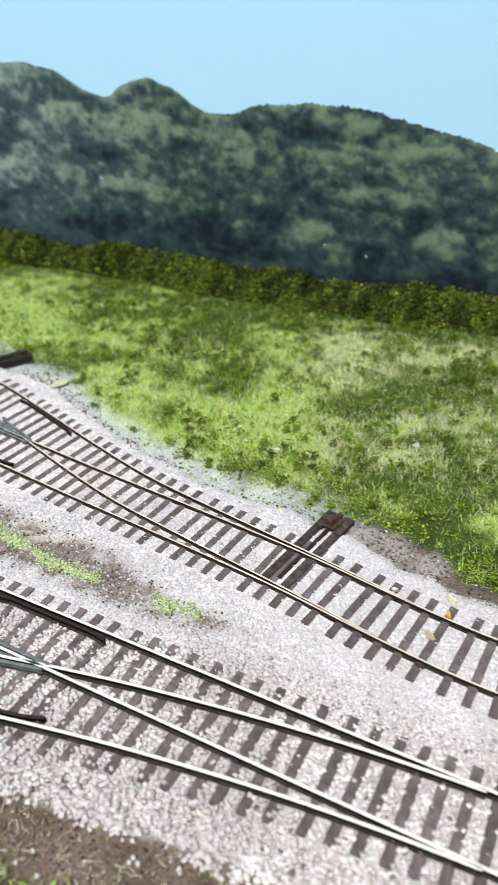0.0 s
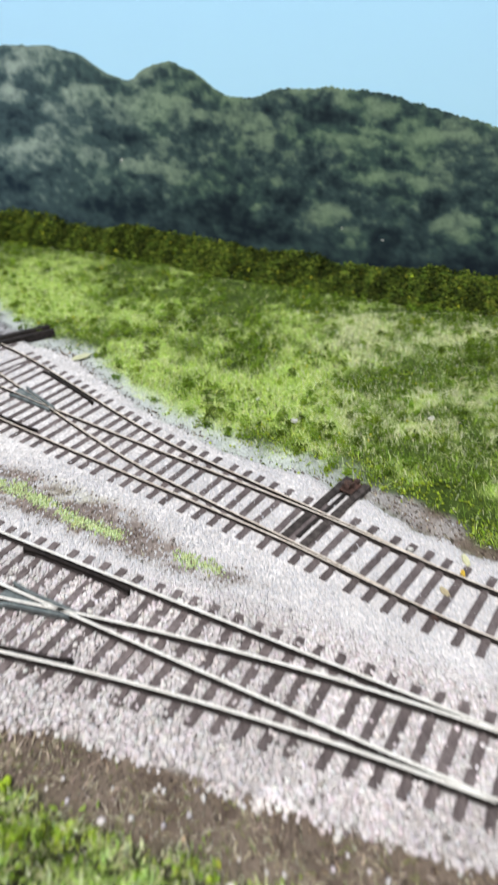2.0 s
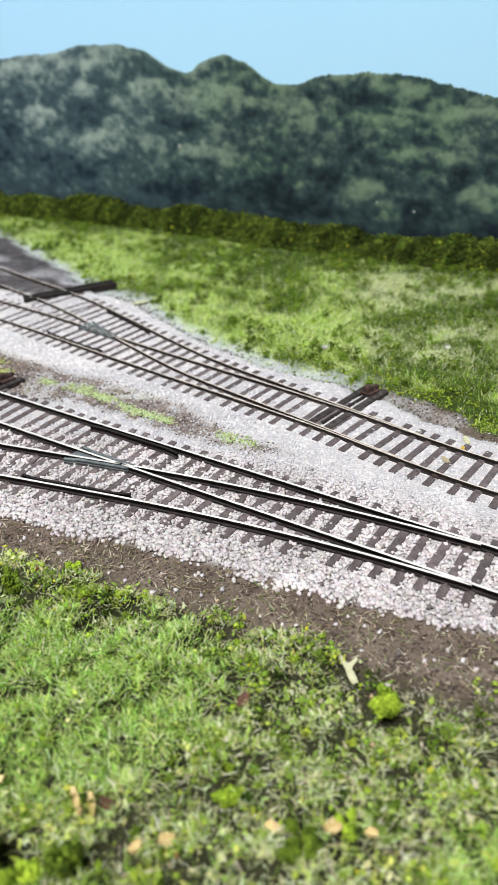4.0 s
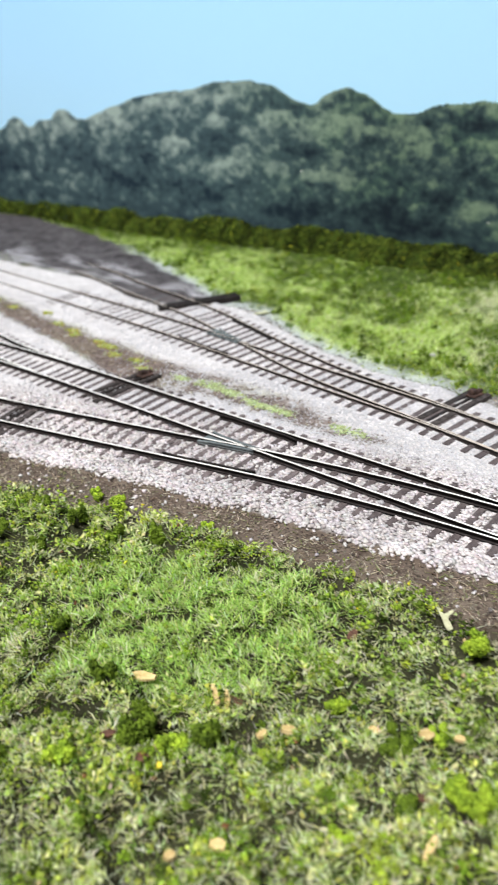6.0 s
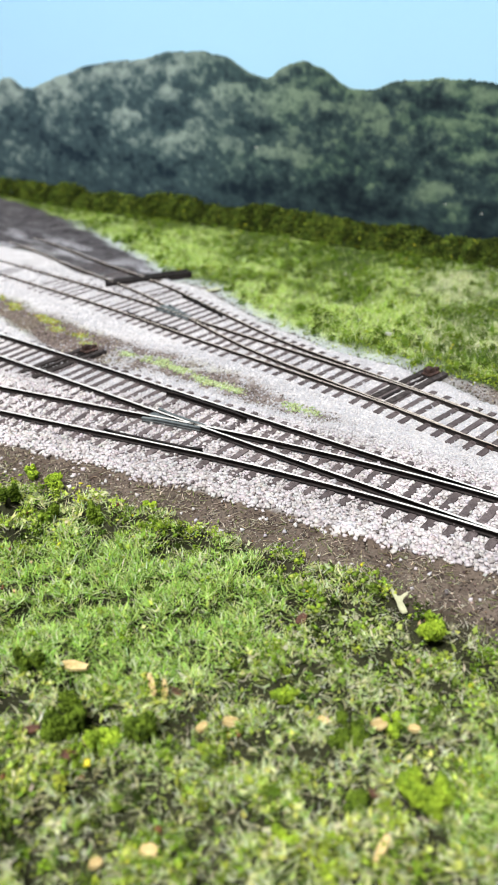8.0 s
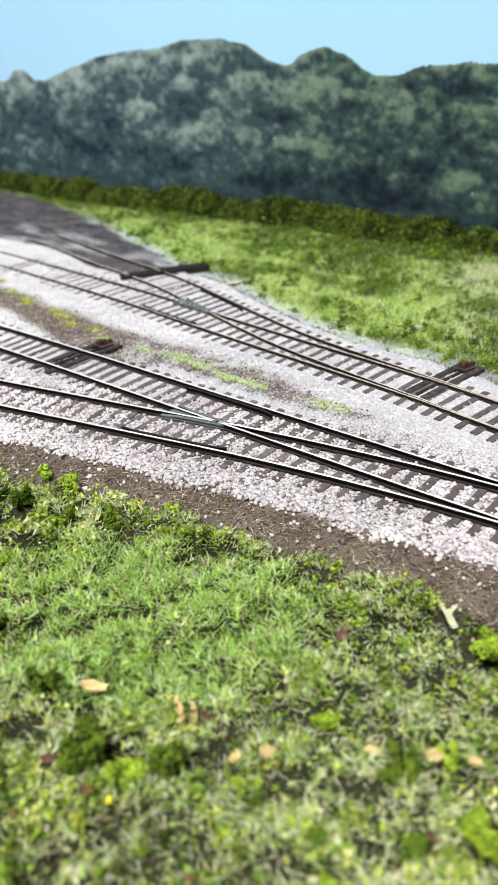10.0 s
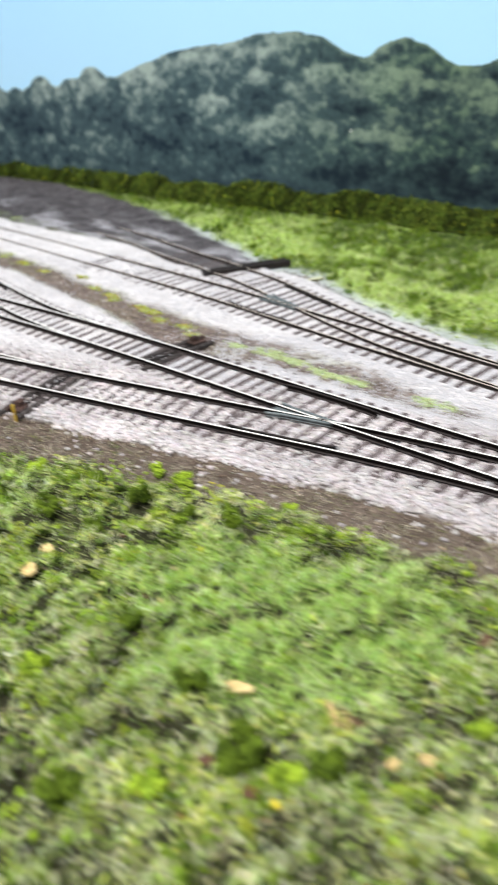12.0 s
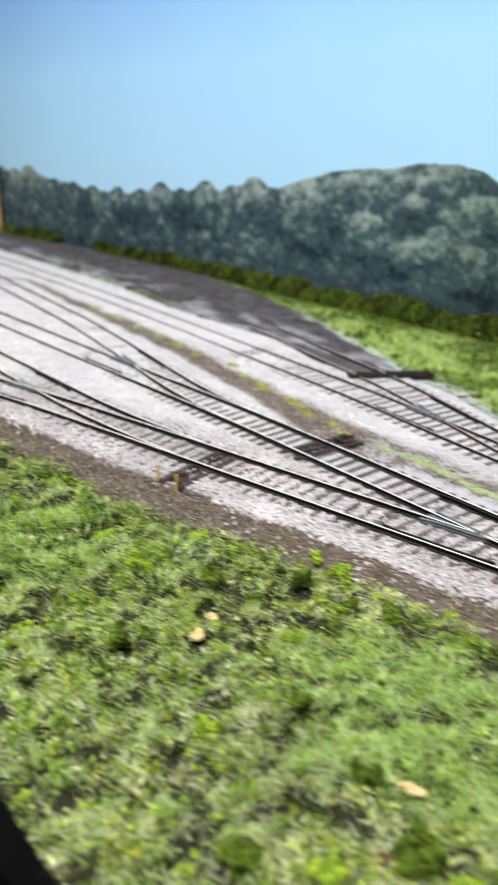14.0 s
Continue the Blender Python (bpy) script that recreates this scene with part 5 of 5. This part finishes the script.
def island_weeds():
    xs, ys = [], []
    for wx, wy in ((-79, 192), (-87, 199), (-67, 184), (-55, 177), (-49, 174), (-23, 162), (-16, 159), (-106, 204), (-94, 199), (-87, 195), (-75, 189), (-62, 180), (-193, 263), (-169, 247), (-159, 240), (-137, 224),
                   (-391, 384), (-355, 364), (-328, 347), (-300, 332), (-278, 317), (-254, 301), (-223, 289), (-207, 273), (-189, 257), (-163, 241), (-152, 230), (-130, 214), (-620, 566), (-560, 540), (-500, 515), (-455, 494), (-400, 462), (-352, 430)):
        k = int(rng.integers(110, 240))
        spread = 1.9 if wx > -260 else 2.8 if wx > -330 else 4.0
        u, w = rng.normal(0, 1, (2, k))
        xs.append(wx + spread * (1.15 * u + 0.3 * w)), ys.append(wy + spread * (-0.6 * u + 0.6 * w))
    x, y = np.concatenate(xs), np.concatenate(ys)
    off = ~near_mask(x, y, np.vstack(TIE_SPOTS), 1.2, 0.5)
    x, y = x[off], y[off]
    tones = palette(len(x), [(0.40, 0.50, 0.23), (0.50, 0.58, 0.34), (0.29, 0.37, 0.15), (0.40, 0.40, 0.16)], [4, 3, 2, 0.7], 0.12)
    rusty = palette(len(x), [(0.30, 0.15, 0.05), (0.40, 0.41, 0.05), (0.27, 0.35, 0.04)], [2, 3, 3], 0.15)
    tones = np.where((rng.random(len(x)) < 0.75 * smooth(-x, 120, 140) * smooth(x, -320, -290))[:, None], rusty, tones)
    return lumps(np.c_[x, y, height(x, y) + 0.2], rng.uniform(0.22, 0.55, len(x)), tones, "oct", 0.45, 0.55)


V, F, C = island_weeds()
tagged(put("weeds", np_mesh("weeds", V, F, C), M_FOAM), "thin lime green weeds on bare earth between tracks", "weeds", "", "stuff")


# ---------- hedge ----------
def hedge_body(s0, s1, count, tall):
    """Crumbs of dark foam heaped along the foot of the backdrop."""
    s = rng.uniform(s0, s1, count)
    x_b, y_b = on_board(s)
    room_mm = np.clip((y_b - hedge_front(x_b)) * 0.93, 9, 34)
    out = room_mm * rng.random(count) ** 0.8 + 0.8
    share = out / room_mm
    crest = tall * (0.55 + 0.85 * fbm(s, s * 0, 24, 110, 3)) * np.sqrt(np.clip(1 - (share * 1.02 - 0.25) ** 2 / 0.62, 0.02, 1))
    lift = crest * rng.random(count) ** 0.45
    x, y = on_board(s, out)
    tuft = fbm(s, out + 1.7 * lift, 7, 118, 3)[:, None]
    tones = palette(count, [(0.048, 0.074, 0.011), (0.075, 0.108, 0.014), (0.115, 0.150, 0.020), (0.026, 0.042, 0.008), (0.34, 0.38, 0.03)], [4, 3.5, 1.6, 3, 0.09], 0.18) * (0.45 + 1.0 * smooth(tuft, 0.3, 0.7))
    return lumps(np.c_[x, y, -2.4 + lift], rng.uniform(0.35, 0.95, count), tones, "oct", 0.5, 0.9)


for s0, s1, count, tall in ((-215, -60, 12500, 10.0), (-60, 110, 13500, 11.5), (110, 330, 12500, 12.5), (330, 600, 8000, 13.5), (690, 955, 5000, 14.0)):
    thing = empty_thing("hedge", "dark olive foam hedge with yellow flecks before the backdrop", "hedge", "hedges along the backdrop")
    cuts = max(3, int((s1 - s0) / 26))
    for k in range(cuts):
        a0, a1 = s0 + (s1 - s0) * k / cuts, s0 + (s1 - s0) * (k + 1) / cuts
        V, F, C = hedge_body(a0 - 2, a1 + 2, count // cuts, tall * rng.uniform(0.88, 1.12))
        put("hedge_clump", np_mesh("hedge_clump", V, F, C), M_FOAM, thing)

# ---------- single bushes, chips and scraps ----------
def foam_bush(x, y, size, bright, seed):
    n = int(190 + 330 * size)
    r = np.random.default_rng(seed)
    d = r.normal(0, 1, (n, 3))
    d /= np.linalg.norm(d, axis=1)[:, None]
    lobes = r.integers(8, 14)
    a = r.uniform(0, 2 * math.pi, lobes)
    mid = np.c_[np.cos(a), np.sin(a), r.uniform(0.1, 0.95, lobes)] * (size * r.uniform(0.2, 0.72, (lobes, 1)))
    girth = size * r.uniform(0.17, 0.34, lobes)
    own = r.integers(0, lobes, n)
    p = mid[own] + d * girth[own][:, None] * r.random((n, 1)) ** 0.35
    p[:, 2] = 1.6 * np.abs(p[:, 2])
    lo, hi = np.array([(0.03, 0.055, 0.008), (0.20, 0.30, 0.03)]) if not bright else np.array([(0.12, 0.21, 0.02), (0.50, 0.68, 0.06)])
    tones = lo + (hi - lo) * (0.5 * r.random((n, 1)) + 0.5 * smooth(fbm(p[:, 0] + 9 * seed, p[:, 1] + p[:, 2], 1.6, 3, 2), 0.3, 0.7)[:, None])
    V, F, C = lumps(p + r.normal(0, 0.16, (n, 3)), r.uniform(0.2, 0.48, n), tones, "oct", 0.5, 0.9)
    ob = put("foam_bush", np_mesh("foam_bush", V, F, C), M_FOAM)
    ob.matrix_basis = at_mm(x, y, float(height(np.array([x]), np.array([y]))[0]) + 0.5 + 0.12 * size)
    return tagged(ob, "small bright green foam bush in the grass" if bright else "small dark green foam bush in the grass", "bush", "foam bushes on the front bank")


for k, (x, y, size, bright) in enumerate(BUSHES):
    foam_bush(x, y, size, bright, 200 + k)


def scrap(name, x, y, size, turn, material, label, category, seed, lift=1.2, tilt=8):
    """A splinter or flake: a tapered, uneven slab."""
    bm = bmesh.new()
    bmesh.ops.create_cube(bm, size=1.0)
    bmesh.ops.subdivide_edges(bm, edges=bm.edges[:], cuts=1, use_grid_fill=True)
    r = random.Random(seed)
    for v in bm.verts:
        taper = 1 - 0.45 * abs(v.co.x * 2) ** 2
        v.co = Vector((v.co.x * size[0] + r.uniform(-0.25, 0.25), v.co.y * size[1] * taper + r.uniform(-0.15, 0.15), v.co.z * size[2] + 0.35 * v.co.x ** 2 * size[2] + r.uniform(-0.08, 0.08))) * MM
    ob = part(name, bm, material)
    z = float(height(np.array([x]), np.array([y]))[0]) + lift
    ob.matrix_basis = pose(x * MM, y * MM, z * MM, r.uniform(-tilt, tilt), r.uniform(-tilt, tilt), turn)
    return tagged(ob, label, category, "scraps on the ground")


for k, (x, y, length, width, turn) in enumerate(((-52, 22.5, 7.0, 2.4, 4), (-31, 17.5, 5.5, 1.5, 120), (-28.5, 18, 5.0, 1.4, 108), (17, 20, 3.6, 2.6, 20), (6, 19.5, 3.2, 2.2, -30), (-13, 13.5, 2.8, 2.2, 10), (-19, 13, 2.6, 1.8, 60),
        (19, -9, 5.0, 1.5, 68), (-20, -17, 3.0, 2.4, 0), (-30, -18, 2.2, 1.6, 30), (-114.5, 47, 3.4, 5.0, 30), (-116, 58, 3.0, 4.2, 60), (24, 17.5, 2.2, 1.6, 0))):
    scrap("wood_chip", x, y, (length, width, 0.9), turn, M_CHIP, "tan wood chip lying in the grass", "wood chip", 300 + k, 2.7)
for k, (x, y, length, width, turn) in enumerate(((-3, 46, 3.6, 2.4, 70), (-27, 21, 5.0, 2.4, -20), (-42, -1, 3.0, 2.4, 0), (28, 50, 4.0, 1.6, 10), (-52, 3, 3.2, 2.0, 30), (17, 3, 2.2, 1.8, 0))):
    scrap("leaf_scrap", x, y, (length, width, 0.7), turn, M_BROWN, "brown leaf scrap lying in the grass", "leaf scrap", 330 + k, 2.0, 15)


def forked_leaf():
    """A pale forked flake: a stem that splits in two, thick as card."""
    bm = bmesh.new()
    outline = [(0.6, -0.6), (2.6, 0.2), (2.3, 2.6), (1.6, 5.0), (2.4, 6.6), (4.6, 8.6), (4.0, 9.4), (1.4, 7.6), (0.2, 7.4), (-1.2, 11.4), (-2.2, 11.0), (-1.2, 7.0), (-0.6, 4.6), (-0.4, 2.0)]
    low = [bm.verts.new((x * MM, y * MM, (0.02 * y * y * 0.2) * MM)) for x, y in outline]
    f = bm.faces.new(low)
    up = bmesh.ops.extrude_face_region(bm, geom=[f])
    for v in up["geom"]:
        if isinstance(v, bmesh.types.BMVert):
            v.co.z += 0.4 * MM
    bmesh.ops.recalc_face_normals(bm, faces=bm.faces)
    ob = part("forked_leaf", bm, M_PALE)
    ob.matrix_basis = pose(20.3 * MM, 53 * MM, -0.6 * MM, 3, 4, 12) @ Matrix.Diagonal((0.66, 0.72, 0.8, 1))
    return tagged(ob, "pale forked dry leaf on bare soil", "leaf", "scraps on the ground")


forked_leaf()
for k, (x, y, size, mat, label) in enumerate(((9, 243, (2.6, 1.7, 1.2), M_STONE, "white stone lying in the far grass"), (63, 247, (2.2, 1.6, 1.0), M_STONE, "white stone lying in the far grass"),
        (-6, 260, (1.8, 1.2, 0.9), M_STONE, "small white stone in the far grass"), (-90, 299, (10, 6.5, 0.5), M_PALE, "pale beige flake at the field's edge"),
        (58, 157, (2.6, 1.4, 0.8), M_YELLOW, "bright yellow scrap on the ballast"), (60, 163, (4.5, 1.8, 0.6), M_PALE, "pale yellow scrap on the ballast"),
        (51.5, 149.5, (3.4, 2.0, 0.5), M_STRAW, "tan scrap between the rails"), (47, 139, (2.4, 1.4, 0.9), M_RUST, "rusty scrap beside the rail"),
        (76, 100, (2.8, 1.8, 1.0), M_RUST, "rusty red scrap beside the rail"), (44, 166, (1.6, 1.2, 1.0), M_STONE, "grey stone beside the rail"))):
    scrap("stone" if mat is M_STONE else "ground_scrap", x, y, size, 20 * k, mat, label, "stone" if mat is M_STONE else "scrap", 360 + k, 0.6 if mat is not M_STONE else 1.6)

# ---------- the end of a tan shed at the far end ----------
shed = empty_thing("shed", "tan boarded shed at the far end of the yard", "shed")
cx, cy = on_board(885, 24)
for k in range(9):
    ox, oy = cx - DX * (32 - 8 * k) , cy - DY * (32 - 8 * k)
    ob = part("wall_board", box_bm((7.7, 36 + (k % 2) * 0.6, 82), 0.3, 0.1, k), M_TAN, shed)
    ob.matrix_basis = at_mm(ox, oy, -3, math.degrees(math.atan2(DY, DX)))
ob = part("roof", box_bm((80, 42, 4), 0.5, 0.2, 3), M_OLD_WOOD, shed, "dark flat roof")
ob.matrix_basis = at_mm(cx, cy, 79, math.degrees(math.atan2(DY, DX)))
